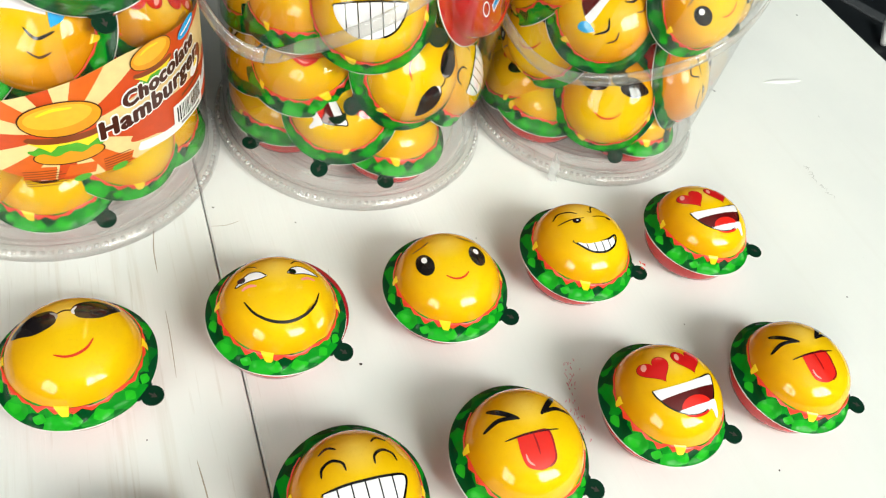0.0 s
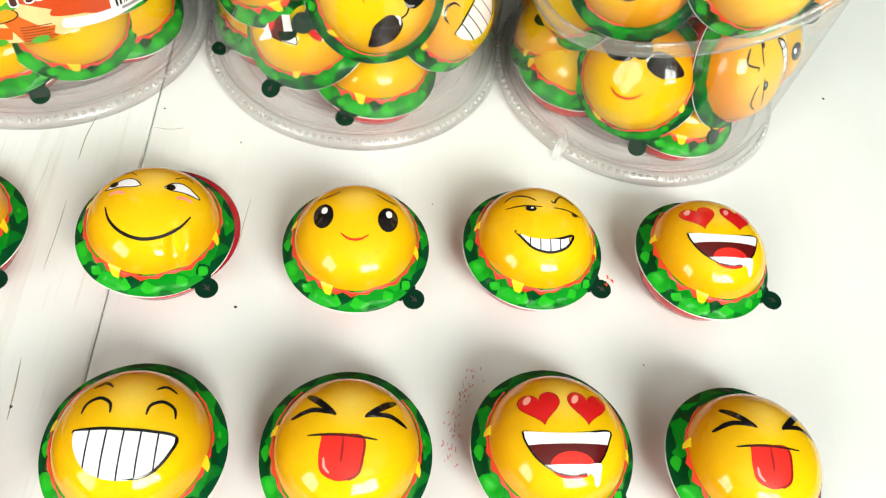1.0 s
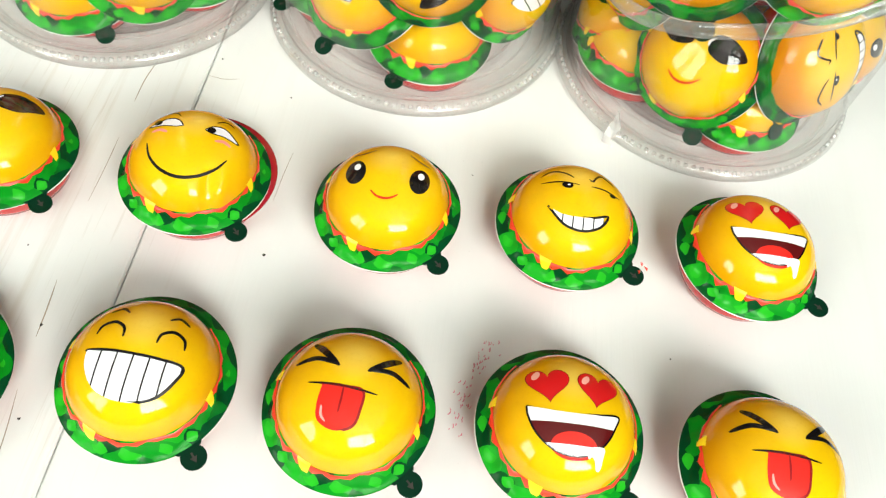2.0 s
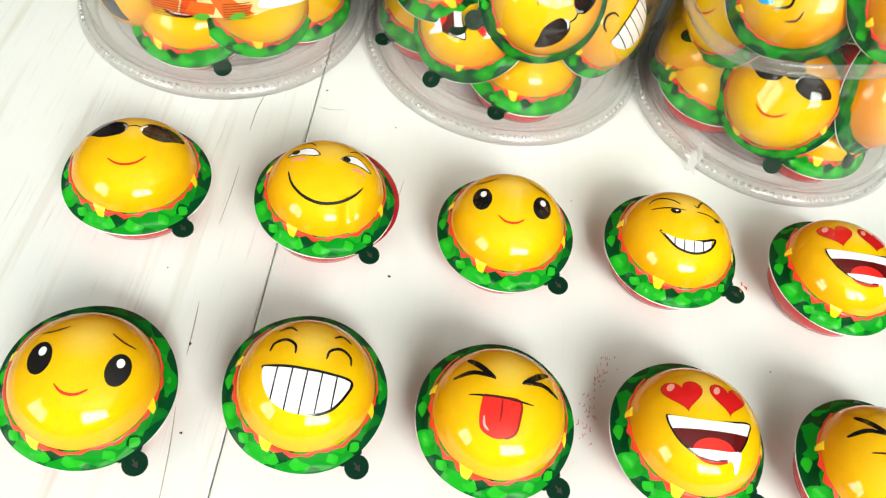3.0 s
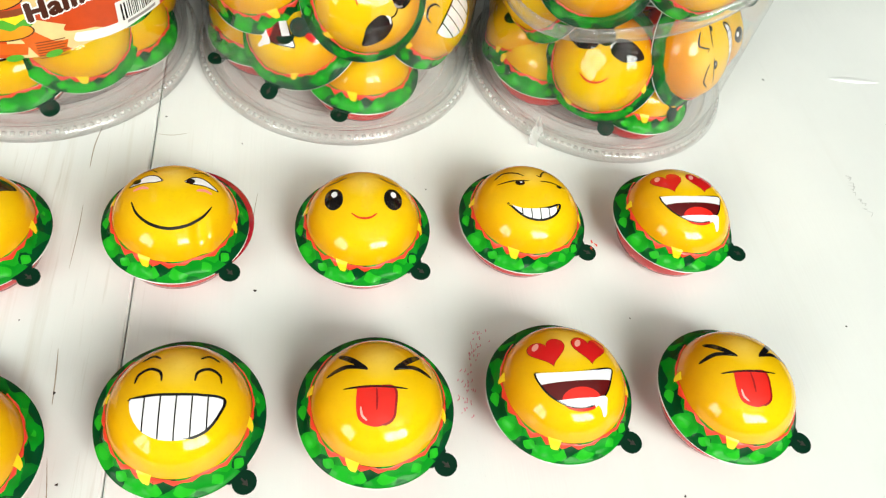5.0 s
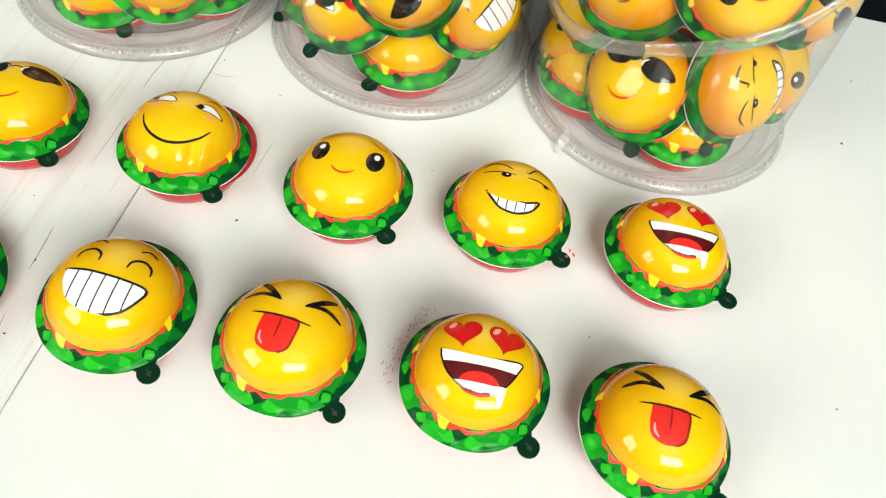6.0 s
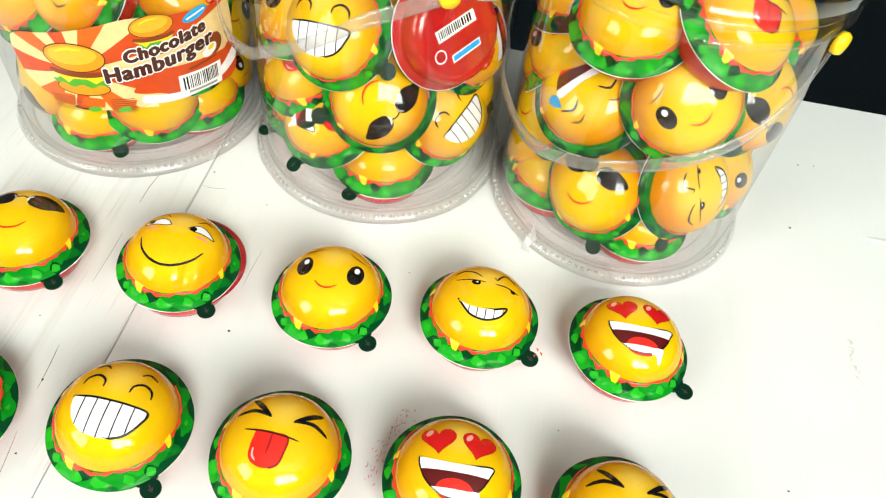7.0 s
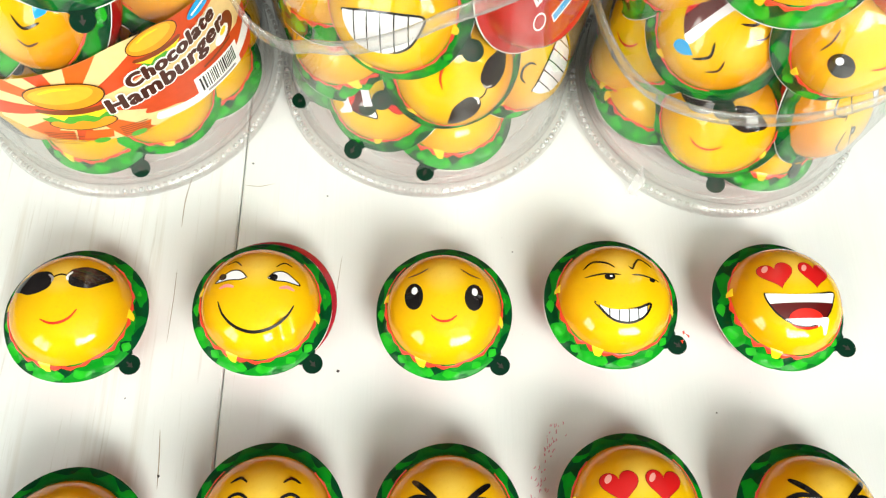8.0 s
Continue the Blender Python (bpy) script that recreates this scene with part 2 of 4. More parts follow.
def box(x0, x1, y0, y1, z0, z1, b=0.0):
    """Corners and faces of a block, its top edges eased by b."""
    v = [(x0, y0, z0), (x1, y0, z0), (x1, y1, z0), (x0, y1, z0), (x0, y0, z1 - b), (x1, y0, z1 - b), (x1, y1, z1 - b), (x0, y1, z1 - b)]
    f = [(3, 2, 1, 0), (0, 1, 5, 4), (1, 2, 6, 5), (2, 3, 7, 6), (3, 0, 4, 7)]
    if b:
        v += [(x0 + b, y0 + b, z1), (x1 - b, y0 + b, z1), (x1 - b, y1 - b, z1), (x0 + b, y1 - b, z1)]
        f += [(4, 5, 9, 8), (5, 6, 10, 9), (6, 7, 11, 10), (7, 4, 8, 11), (8, 9, 10, 11)]
    else:
        f.append((4, 5, 6, 7))
    return v, f


def block(name, mat, *dims, b=0.0):
    return mesh(name, *box(*dims, b), mat, smooth=False)


def sheet(name, loops, mat, place, longest):
    """Flat outlines cut into small triangles and laid on a curved surface by place(u, v)."""
    index, verts, faces = {}, [], []

    def vid(p):
        k = (round(p[0], 7), round(p[1], 7))
        if k not in index:
            index[k] = len(verts)
            verts.append(place(*p))
        return index[k]

    for loop in loops:
        pts = [Vector((p[0], p[1], 0)) for p in loop]
        todo = []
        for tri in geometry.tessellate_polygon([pts]):
            todo.append([tuple(pts[i_][:2]) for i_ in tri])
        while todo:
            a, b, c = todo.pop()
            e = sorted(((math.dist(a, b), a, b, c), (math.dist(b, c), b, c, a), (math.dist(c, a), c, a, b)), key=lambda q_: q_[0])[-1]
            if e[0] > longest:
                mid = ((e[1][0] + e[2][0]) / 2, (e[1][1] + e[2][1]) / 2)
                todo += [[e[1], mid, e[3]], [mid, e[2], e[3]]]
            else:
                area = (b[0] - a[0]) * (c[1] - a[1]) - (b[1] - a[1]) * (c[0] - a[0])
                ids = (vid(a), vid(b), vid(c)) if area > 0 else (vid(a), vid(c), vid(b))
                if len(set(ids)) == 3:
                    faces.append(ids)
    return mesh(name, verts, faces, mat)


def oval(cx, cy, rx, ry, turn=0.0, a0=0.0, a1=360.0, steps=28):
    c, s_ = math.cos(radians(turn)), math.sin(radians(turn))
    n_ = steps if abs(a1 - a0) >= 360 else steps + 1
    pts = []
    for k in range(n_):
        a = radians(a0 + (a1 - a0) * k / steps)
        x, y = rx * math.cos(a), ry * math.sin(a)
        pts.append((cx + x * c - y * s_, cy + x * s_ + y * c))
    return pts


def bend(points, steps=8):
    """A smooth line through points."""
    out = []
    p = [points[0], *points, points[-1]]
    for i_ in range(1, len(p) - 2):
        for k in range(steps):
            t = k / steps
            out.append(tuple(0.5 * (2 * p[i_][d] + (p[i_ + 1][d] - p[i_ - 1][d]) * t + (2 * p[i_ - 1][d] - 5 * p[i_][d] + 4 * p[i_ + 1][d] - p[i_ + 2][d]) * t * t
                             + (3 * p[i_][d] - p[i_ - 1][d] - 3 * p[i_ + 1][d] + p[i_ + 2][d]) * t ** 3) for d in range(len(points[0]))))
    return out + [tuple(points[-1])]


def stroke(points, width, ends=0.25):
    """The outline of a pen stroke along a smooth line, thinner at its ends."""
    line = bend(points)
    a, b = [], []
    for i_, (x, y) in enumerate(line):
        x0, y0 = line[max(0, i_ - 1)]
        x1, y1 = line[min(len(line) - 1, i_ + 1)]
        d = math.hypot(x1 - x0, y1 - y0) or 1.0
        s_ = i_ / (len(line) - 1)
        w = width / 2 * (ends + (1 - ends) * math.sin(math.pi * s_) ** 0.6 if 0 < s_ < 1 else ends)
        a.append((x - (y1 - y0) / d * w, y + (x1 - x0) / d * w))
        b.append((x + (y1 - y0) / d * w, y - (x1 - x0) / d * w))
    return a + b[::-1]


def heart(cx, cy, w, h_, turn=0.0):
    pts, c, s_ = [], math.cos(radians(turn)), math.sin(radians(turn))
    for k in range(40):
        t = 2 * math.pi * k / 40
        x = 16 * math.sin(t) ** 3 / 32 * w
        y = (13 * math.cos(t) - 5 * math.cos(2 * t) - 2 * math.cos(3 * t) - math.cos(4 * t) + 2.5) / 29 * h_
        pts.append((cx + x * c - y * s_, cy + x * s_ + y * c))
    return pts


def clip(poly, inside, cut):
    """The side of an outline for which inside(p) holds; cut gives where an edge crosses."""
    out = []
    for i_, p in enumerate(poly):
        q_ = poly[(i_ + 1) % len(poly)]
        if inside(p):
            out.append(p)
        if inside(p) != inside(q_):
            out.append(cut(p, q_))
    return out


def above(poly, y):
    return clip(poly, lambda p: p[1] >= y, lambda p, q_: (p[0] + (q_[0] - p[0]) * (y - p[1]) / (q_[1] - p[1]), y))


def below(poly, y):
    return clip(poly, lambda p: p[1] <= y, lambda p, q_: (p[0] + (q_[0] - p[0]) * (y - p[1]) / (q_[1] - p[1]), y))


def between(poly, x0, x1):
    cut = lambda x: (lambda p, q_: (x, p[1] + (q_[1] - p[1]) * (x - p[0]) / (q_[0] - p[0])))
    return clip(clip(poly, lambda p: p[0] >= x0, cut(x0)), lambda p: p[0] <= x1, cut(x1))


# ---- the faces: name, ink, outlines in millimetres, layer ----
def face_sad():
    out = []
    for s_ in (-1, 1):
        out.append(("eye", BLACK, [oval(10.6 * s_, 2.3, 3.3, 4.9, -4 * s_)], 1))
        out.append(("eye_glint", WHITE, [oval(10.6 * s_ + 0.2, 4.3, 1.05, 1.4)], 2))
        out.append(("eyebrow", BROWN, [stroke([(13.2 * s_, 9.8), (9.4 * s_, 10.9), (5.8 * s_, 13.0)], 0.55)], 1))
    out.append(("mouth", LIP, [stroke([(-4.5, -4.4), (-2.2, -6.2), (0.3, -6.7), (2.6, -6.1), (4.7, -4.5)], 0.85)], 1))
    return out


def face_sunglasses():
    out = []
    for s_ in (-1, 1):
        lens = bend([(2.0 * s_, 9.8), (4.0 * s_, 12.2), (8.8 * s_, 12.8), (13.8 * s_, 10.6), (16.4 * s_, 7.6), (13.4 * s_, 5.6), (10.2 * s_, 4.2), (6.6 * s_, 4.6), (3.4 * s_, 6.2), (2.0 * s_, 9.8)])[:-1]
        out.append(("lens", LENS, [lens], 1))
        out.append(("lens_glint", WHITE if s_ > 0 else GREY, [stroke([(2.7 * s_, 7.7), (2.5 * s_, 9.4), (4.0 * s_, 11.1)], 0.9)], 2))
    out.append(("bridge", BLACK, [stroke([(-2.2, 9.8), (0, 10.5), (2.2, 9.8)], 0.6, 0.8)], 1))
    out.append(("mouth", LIP, [stroke([(-6.2, -5.2), (-3.2, -7.0), (0, -7.3), (3.4, -6.0), (6.0, -3.2)], 0.9)], 1))
    return out


def face_smirk():
    out = []
    for s_, px in ((-1, -12.2), (1, 5.6)):
        e = bend([(3.6 * s_, 7.0), (6.0 * s_, 9.4), (9.5 * s_, 9.6), (13.8 * s_, 6.3), (14.3 * s_, 5.2), (10.0 * s_, 6.0), (6.0 * s_, 6.1), (3.6 * s_, 7.0)])[:-1]
        out.append(("eye", WHITE, [e], 1))
        out.append(("eyelid", BLACK, [stroke(e + [e[0]], 0.42, 1.0)], 2))
        out.append(("pupil", BLACK, [oval(px, 7.35, 1.35, 1.3)], 3))
        out.append(("blush", PINK, [stroke([(7.8 * s_, 3.3), (10.4 * s_, 4.0), (12.9 * s_, 3.0)], 1.2)], 1))
        out.append(("eyebrow", BLACK, [stroke([(6.0 * s_, 11.6), (8.6 * s_, 13.6), (11.4 * s_, 12.4)], 0.55)], 1))
    out.append(("mouth", BLACK, [stroke([(-13.0, -1.6), (-10.6, -6.6), (-6.0, -10.6), (0, -12.2), (6.0, -10.6), (10.6, -6.8), (13.2, -2.2)], 1.0)], 1))
    return out


def face_sly():
    m_ = bend([(-9.6, -2.2), (-5.0, -4.7), (0.5, -5.2), (5.5, -4.6), (10.4, -2.8), (8.4, -6.8), (4.4, -9.2), (0.0, -9.6), (-4.6, -7.8), (-9.6, -2.2)])[:-1]
    out = [("eyebrow", BLACK, [stroke([(-12.5, 10.2), (-9.0, 13.0), (-4.5, 12.5), (-1.5, 10.6)], 0.75)], 1),
           ("eyebrow", BLACK, [stroke([(3.6, 11.2), (5.0, 10.3), (6.0, 12.2), (8.2, 14.4), (11.5, 12.6), (12.6, 11.4)], 0.75)], 1),
           ("eyelid", BLACK, [stroke([(-12.2, 7.0), (-6.0, 8.0), (0.4, 7.8)], 0.6)], 1),
           ("eyelid", BLACK, [stroke([(4.4, 7.8), (9.0, 7.6), (14.6, 6.0)], 0.6)], 1),
           ("pupil", BLACK, [oval(-3.6, 6.9, 1.9, 1.3)], 1), ("pupil", BLACK, [oval(12.0, 6.2, 1.1, 0.9)], 1),
           ("eye_glint", WHITE, [oval(-3.2, 7.1, 0.5, 0.35)], 2),
           ("mouth", BLACK, [stroke(m_ + [m_[0]], 0.8, 1.0)], 2)]
    for k in range(5):
        x0 = -8.0 + k * 3.42
        t_ = between(m_, x0 + 0.2, x0 + 3.22)
        if len(t_) > 2:
            out.append(("tooth", WHITE, [t_], 1))
    out.append(("tooth_gap", BLACK, [between(m_, -8.0, 9.2)], 0))
    return [(nm, mat, [[(x - 0.4, y - 1.4) for x, y in l_] for l_ in loops], k) for nm, mat, loops, k in out]


def face_love():
    out = []
    for s_ in (-1, 1):
        out.append(("heart_eye", HEART, [heart(7.0 * s_, 7.0, 11.8, 10.0, -6 * s_)], 2))
        out.append(("heart_outline", DARKRED, [heart(7.0 * s_, 6.95, 12.3, 10.5, -6 * s_)], 1))
        out.append(("heart_glint", ROSE, [oval(7.0 * s_ - 3.5, 9.9, 0.9, 1.6, -35)], 3))
    m_ = bend([(-12.8, 0.6), (-6.0, -0.2), (0, -0.4), (6.0, -0.2), (12.8, 0.6), (12.2, -2.4), (9.4, -7.4), (5.0, -10.9), (0, -11.8), (-5.0, -10.6), (-9.6, -7.0), (-12.2, -2.4), (-12.8, 0.6)])[:-1]
    out.append(("mouth", MOUTH, [m_], 1))
    out.append(("mouth_outline", BLACK, [stroke(m_ + [m_[0]], 0.5, 1.0)], 3))
    out.append(("upper_teeth", WHITE, [above(m_, -3.4)], 2))
    out.append(("tongue", TONGUE, [[p for p in below(oval(0.5, -9.2, 6.4, 3.7), -5.0)]], 2))
    out.append(("lower_teeth", WHITE, [below(m_, -9.0)], 3))
    # white shape painted for the highlight that lies over the mouth
    out.append(("drool", WHITE, [bend([(4.0, -9.2), (8.8, -8.6), (8.7, -11.5), (8.3, -13.8), (7.2, -14.2), (6.5, -12.2), (5.6, -11.3), (4.6, -11.8), (4.0, -9.2)])[:-1]], 4))
    return out


def face_grin():
    out = []
    for s_ in (-1, 1):
        out.append(("eye", BLACK, [stroke([(4.6 * s_, 5.2), (5.2 * s_, 8.0), (8.2 * s_, 9.4), (11.2 * s_, 7.8), (12.0 * s_, 5.0)], 0.95)], 1))
        out.append(("eyebrow", BLACK, [stroke([(5.6 * s_, 12.9), (8.0 * s_, 14.2), (11.0 * s_, 12.6)], 0.85)], 1))
    m_ = bend([(-13.0, 0.2), (-6.5, 0.9), (0, 1.0), (6.5, 0.9), (13.0, 0.2), (12.0, -4.2), (8.9, -8.8), (4.5, -11.2), (0, -11.8), (-4.5, -11.2), (-8.9, -8.8), (-12.0, -4.2), (-13.0, 0.2)])[:-1]
    out.append(("tooth_gap", BLACK, [m_], 0))
    for k in range(6):
        x0 = -13.0 + k * 26.0 / 6
        out.append(("tooth", WHITE, [between(m_, x0 + 0.22, x0 + 26.0 / 6 - 0.22)], 1))
    out.append(("mouth", BLACK, [stroke(m_ + [m_[0]], 0.75, 1.0)], 2))
    return out


def face_squint():
    out = []
    for s_ in (-1, 1):
        out.append(("eye", BLACK, [stroke([(16.2 * s_, 5.4), (10.6 * s_, 7.8), (4.2 * s_, 6.8)], 1.5, 0.15), stroke([(12.6 * s_, 12.6), (9.4 * s_, 10.6), (4.0 * s_, 6.5)], 2.0, 0.2)], 1))
    c = -1.6
    out.append(("mouth", BLACK, [stroke([(c - 9.6, 0.4), (c, 1.0), (c + 9.6, 0.4)], 0.7)], 2))
    t_ = bend([(c - 5.6, 0.6), (c, 0.9), (c + 5.6, 0.6), (c + 5.9, -5.0), (c + 4.7, -9.2), (c, -11.0), (c - 4.7, -9.2), (c - 5.9, -5.0), (c - 5.6, 0.6)])[:-1]
    out.append(("tongue", TONGUE, [t_], 1))
    out.append(("tongue_outline", DARKRED, [stroke(t_ + [t_[0]], 0.7, 1.0)], 2))
    out.append(("tongue_groove", DARKRED, [stroke([(c + 0.2, 0.6), (c + 0.3, -3.0), (c + 0.2, -6.4)], 0.6)], 2))
    out.append(("tongue_glint", ROSE, [stroke([(c - 4.5, -5.2), (c - 4.1, -7.6), (c - 2.6, -9.2)], 0.7)], 2))
    return out


def face_cry():
    out = []
    for s_ in (-1, 1):
        out.append(("eye", BLACK, [stroke([(4.6 * s_, 3.2), (8.4 * s_, 6.2), (13.2 * s_, 3.4)], 1.0, 0.15)], 1))
        out.append(("eyebrow", BROWN, [stroke([(5.4 * s_, 10.2), (8.6 * s_, 11.6), (12.0 * s_, 9.6)], 0.7)], 1))
        out.append(("tear", BLUE, [bend([(12.2 * s_, 2.6), (15.0 * s_, 0.0), (15.4 * s_, -3.6), (13.0 * s_, -4.4), (11.4 * s_, -2.0), (12.2 * s_, 2.6)])[:-1]], 3))
    m_ = bend([(-11.0, -1.0), (0, -1.8), (11.0, -1.0), (9.4, -7.0), (5.0, -11.4), (0, -12.4), (-5.0, -11.4), (-9.4, -7.0), (-11.0, -1.0)])[:-1]
    out.append(("mouth", MOUTH, [m_], 1))
    out.append(("upper_teeth", WHITE, [above(m_, -4.6)], 2))
    out.append(("tongue", TONGUE, [below(m_, -9.6)], 2))
    return out


FACES = {"sad": face_sad, "sunglasses": face_sunglasses, "smirk": face_smirk, "sly": face_sly, "love": face_love, "grin": face_grin, "squint": face_squint, "cry": face_cry}
LABELS = {"sad": "with a shy smile and round black eyes", "sunglasses": "with printed black sunglasses and red smile", "smirk": "with a sidelong smirk and pink cheeks",
          "sly": "with a sly toothy smirk", "love": "with red heart eyes and open mouth", "grin": "with a wide white toothy grin",
          "squint": "with squeezed eyes and red tongue out", "cry": "with a laughing mouth and blue tears"}

DOME_R, DOME_H, POWER = 0.0213, 0.0172, 2.6
FLANGE_Z = 0.0122


def crown(x, y):
    r = min(math.hypot(x, y) / DOME_R, 0.999)
    return DOME_H * (1 - r ** POWER) ** (1 / POWER)


def laid(layer):
    """Where a face outline lands on the dome, each ink layer a hair above the one under it."""
    def place(u, v):
        x, y = u / 1000, (v - 0.8) / 1000
        e = 1e-4
        nx, ny = (crown(x - e, y) - crown(x + e, y)) / (2 * e), (crown(x, y - e) - crown(x, y + e)) / (2 * e)
        k = (0.00006 + 0.00005 * layer) / math.sqrt(nx * nx + ny * ny + 1)
        return (x + nx * k, y + ny * k, crown(x, y) + k)
    return place


def dome_mesh(steps=72):
    prof = [(0.0, DOME_H)]
    for k in range(1, 25):
        a = k / 25 * math.pi / 2
        r = math.sin(a) * 0.996
        prof.append((DOME_R * r, DOME_H * (1 - r ** POWER) ** (1 / POWER)))
    prof += [(0.0212, 0.0024), (0.0212, 0.0014)]
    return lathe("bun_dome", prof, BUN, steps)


def frill_mesh():
    """The lettuce frill: a ring that swells and dips, its edge not quite round."""
    steps, verts, faces = 120, [], []
    prof = [(0.0202, 0.0066), (0.0211, 0.0061), (0.0215, 0.0050), (0.0219, 0.0036), (0.0225, 0.0024), (0.0234, 0.0013), (0.0244, 0.0007), (0.0250, 0.0004), (0.0253, 0.0001), (0.0253, -0.0003), (0.0212, -0.0004)]
    for k in range(steps):
        a = 2 * math.pi * k / steps
        for j, (r, z) in enumerate(prof):
            w = 0.00025 * math.sin(17 * a + 1.5 * math.sin(3 * a)) * (1 if j in (2, 3, 4, 5) else 0)
            rr = r + (0.00012 * math.sin(5 * a + 0.7) if j in (7, 8, 9) else w * 1.2)
            low = 0.55 + 0.45 * min(1.0, max(0.0, 0.72 - 0.75 * math.sin(a))) if j < 4 else 1.0
            verts.append((rr * math.cos(a), rr * math.sin(a), z * low + w))
    n_ = len(prof)
    for k in range(steps):
        for j in range(n_ - 1):
            faces.append((k * n_ + j, k * n_ + j + 1, (k + 1) % steps * n_ + j + 1, (k + 1) % steps * n_ + j))
    return mesh("lettuce_frill", verts, faces, LETTUCE)


SLOPE = [(0.01959, 0.0092), (0.02023, 0.0077), (0.02066, 0.0064), (0.0214, 0.0054), (0.0219, 0.0040), (0.0225, 0.0026), (0.0234, 0.0015)]


def on_slope(t, a, lift):
    """A place on the slope from the dome's side down the frill: t from 0 to 1, angle a in radians."""
    f = max(0.0, min(0.9999, t)) * (len(SLOPE) - 1)
    k, w = int(f), f - int(f)
    r = SLOPE[k][0] * (1 - w) + SLOPE[k + 1][0] * w + lift
    return (r * math.cos(a), r * math.sin(a), SLOPE[k][1] * (1 - w) + SLOPE[k + 1][1] * w + lift * 0.8)


def tomato_mesh():
    """The tomato slice: a band round the dome's foot with uneven points hanging over the lettuce."""
    steps, rows, verts, faces = 208, 5, [], []
    rng = random.Random(11)
    tips = [rng.uniform(0.52, 0.74) for _ in range(26)]
    dips = [rng.uniform(0.36, 0.46) for _ in range(26)]
    for k in range(steps):
        a = 2 * math.pi * k / steps
        i_, w = divmod(k, 8)
        end = dips[i_] + (tips[i_] - dips[i_]) * (w / 4) if w <= 4 else tips[i_] + (dips[(i_ + 1) % 26] - tips[i_]) * ((w - 4) / 4)
        front = min(1.0, max(0.0, 0.72 - 0.75 * math.sin(a)))
        top = 0.35 + 0.03 * math.sin(7 * a) + 0.02 * math.sin(13 * a + 1) + 0.14 * (1 - front)
        end = top + max(0.02, end - 0.30) * (0.10 + 0.68 * front)
        for j in range(rows):
            verts.append(on_slope(top + (end - top) * j / (rows - 1), a, 0.00002 + 0.00022 * min(1, j)))
    for k in range(steps):
        if math.sin(2 * math.pi * (k + 0.5) / steps) > 0.72:  # none at the back
            continue
        for j in range(rows - 1):
            faces.append((k * rows + j, k * rows + j + 1, (k + 1) % steps * rows + j + 1, (k + 1) % steps * rows + j))
    return mesh("tomato_slice", verts, faces, TOMATO)


def cheese_mesh(deg, half, drop, lean):
    """A corner of cheese hanging over tomato and lettuce."""
    verts, faces, rows, cols = [], [], 7, 7
    for j in range(rows):
        t = j / (rows - 1)
        w = half * (1 - 0.55 * t) * (0.75 if j == rows - 1 else 1.0)
        for k in range(cols):
            a = radians(deg + lean * t + w * (2 * k / (cols - 1) - 1))
            verts.append(on_slope(0.24 + drop * 0.92 * t, a, 0.00005 + 0.0004 * min(1, j)))
    for j in range(rows - 1):
        for k in range(cols - 1):
            faces.append((j * cols + k, (j + 1) * cols + k, (j + 1) * cols + k + 1, j * cols + k + 1))
    return mesh("cheese_corner", verts, faces, CHEESE)


def dented_dome():
    """The dome with a thumb dent and a fold beside it, low on its front."""
    me = dome_mesh(160)
    for v in me.vertices:
        x, y = v.co.x - 0.0098, v.co.y + 0.0120
        d = 0.0019 * math.exp(-(x * x / 0.0000045 + y * y / 0.00002)) - 0.0007 * math.exp(-((x - 0.0036) ** 2 / 0.000004 + y * y / 0.00002))
        n_ = Vector((v.co.x, v.co.y, v.co.z * 0.8)).normalized()
        v.co -= n_ * d
    return me


def tab_mesh():
    """The pull tab, along +x from the rim: a short neck and a round end."""
    edge = [(0.0242, 0.0046), (0.0258, 0.0034)] + [(0.0282 + 0.0037 * math.cos(radians(a)), 0.0037 * math.sin(radians(a))) for a in range(130, -131, -20)] + [(0.0258, -0.0034), (0.0242, -0.0046)]
    n_ = len(edge)
    verts = [(x, y, 0.0003) for x, y in edge] + [(x, y, -0.0004) for x, y in edge]
    faces = [tuple(range(n_))[::-1], tuple(range(n_, 2 * n_))] + [(k, (k + 1) % n_, n_ + (k + 1) % n_, n_ + k) for k in range(n_)]
    return mesh("pull_tab", verts, faces, TAB, smooth=False)


SHELL = {"dome": dome_mesh(), "dented": dented_dome(), "tomato": tomato_mesh(),
         "cheese": [cheese_mesh(-113, 6.4, 0.52, 3), cheese_mesh(-12, 4.8, 0.44, -4), cheese_mesh(171, 4.4, 0.40, 3)],
         "frill": frill_mesh(), "tab": tab_mesh(),
         "base": lathe("red_base", [(0.0251, -0.0004), (0.0250, -0.0009), (0.0222, -0.0010), (0.0221, -0.0035), (0.0217, -0.0070), (0.0206, -0.0102), (0.0188, -0.0118), (0.0165, -0.0122), (0.0, -0.0122)], RED, 60),
         "film": lathe("film_edge", [(0.02505, -0.00032), (0.02538, -0.00035), (0.02538, -0.00065), (0.02510, -0.0008)], FILM, 72)}
INK = {}
SHELL["arrow"] = sheet("arrow_mark", [[(0.0268, -0.0003), (0.0282, -0.0003), (0.0282, -0.0011), (0.0300, 0.0), (0.0282, 0.0011), (0.0282, 0.0003), (0.0268, 0.0003)]], SPECK, lambda u, v: (u, v, 0.00036), 0.01)
for kind_, make in FACES.items():
    INK[kind_] = [(nm, sheet(nm, loops, mat, laid(layer), 1.6)) for nm, mat, loops, layer in make()]


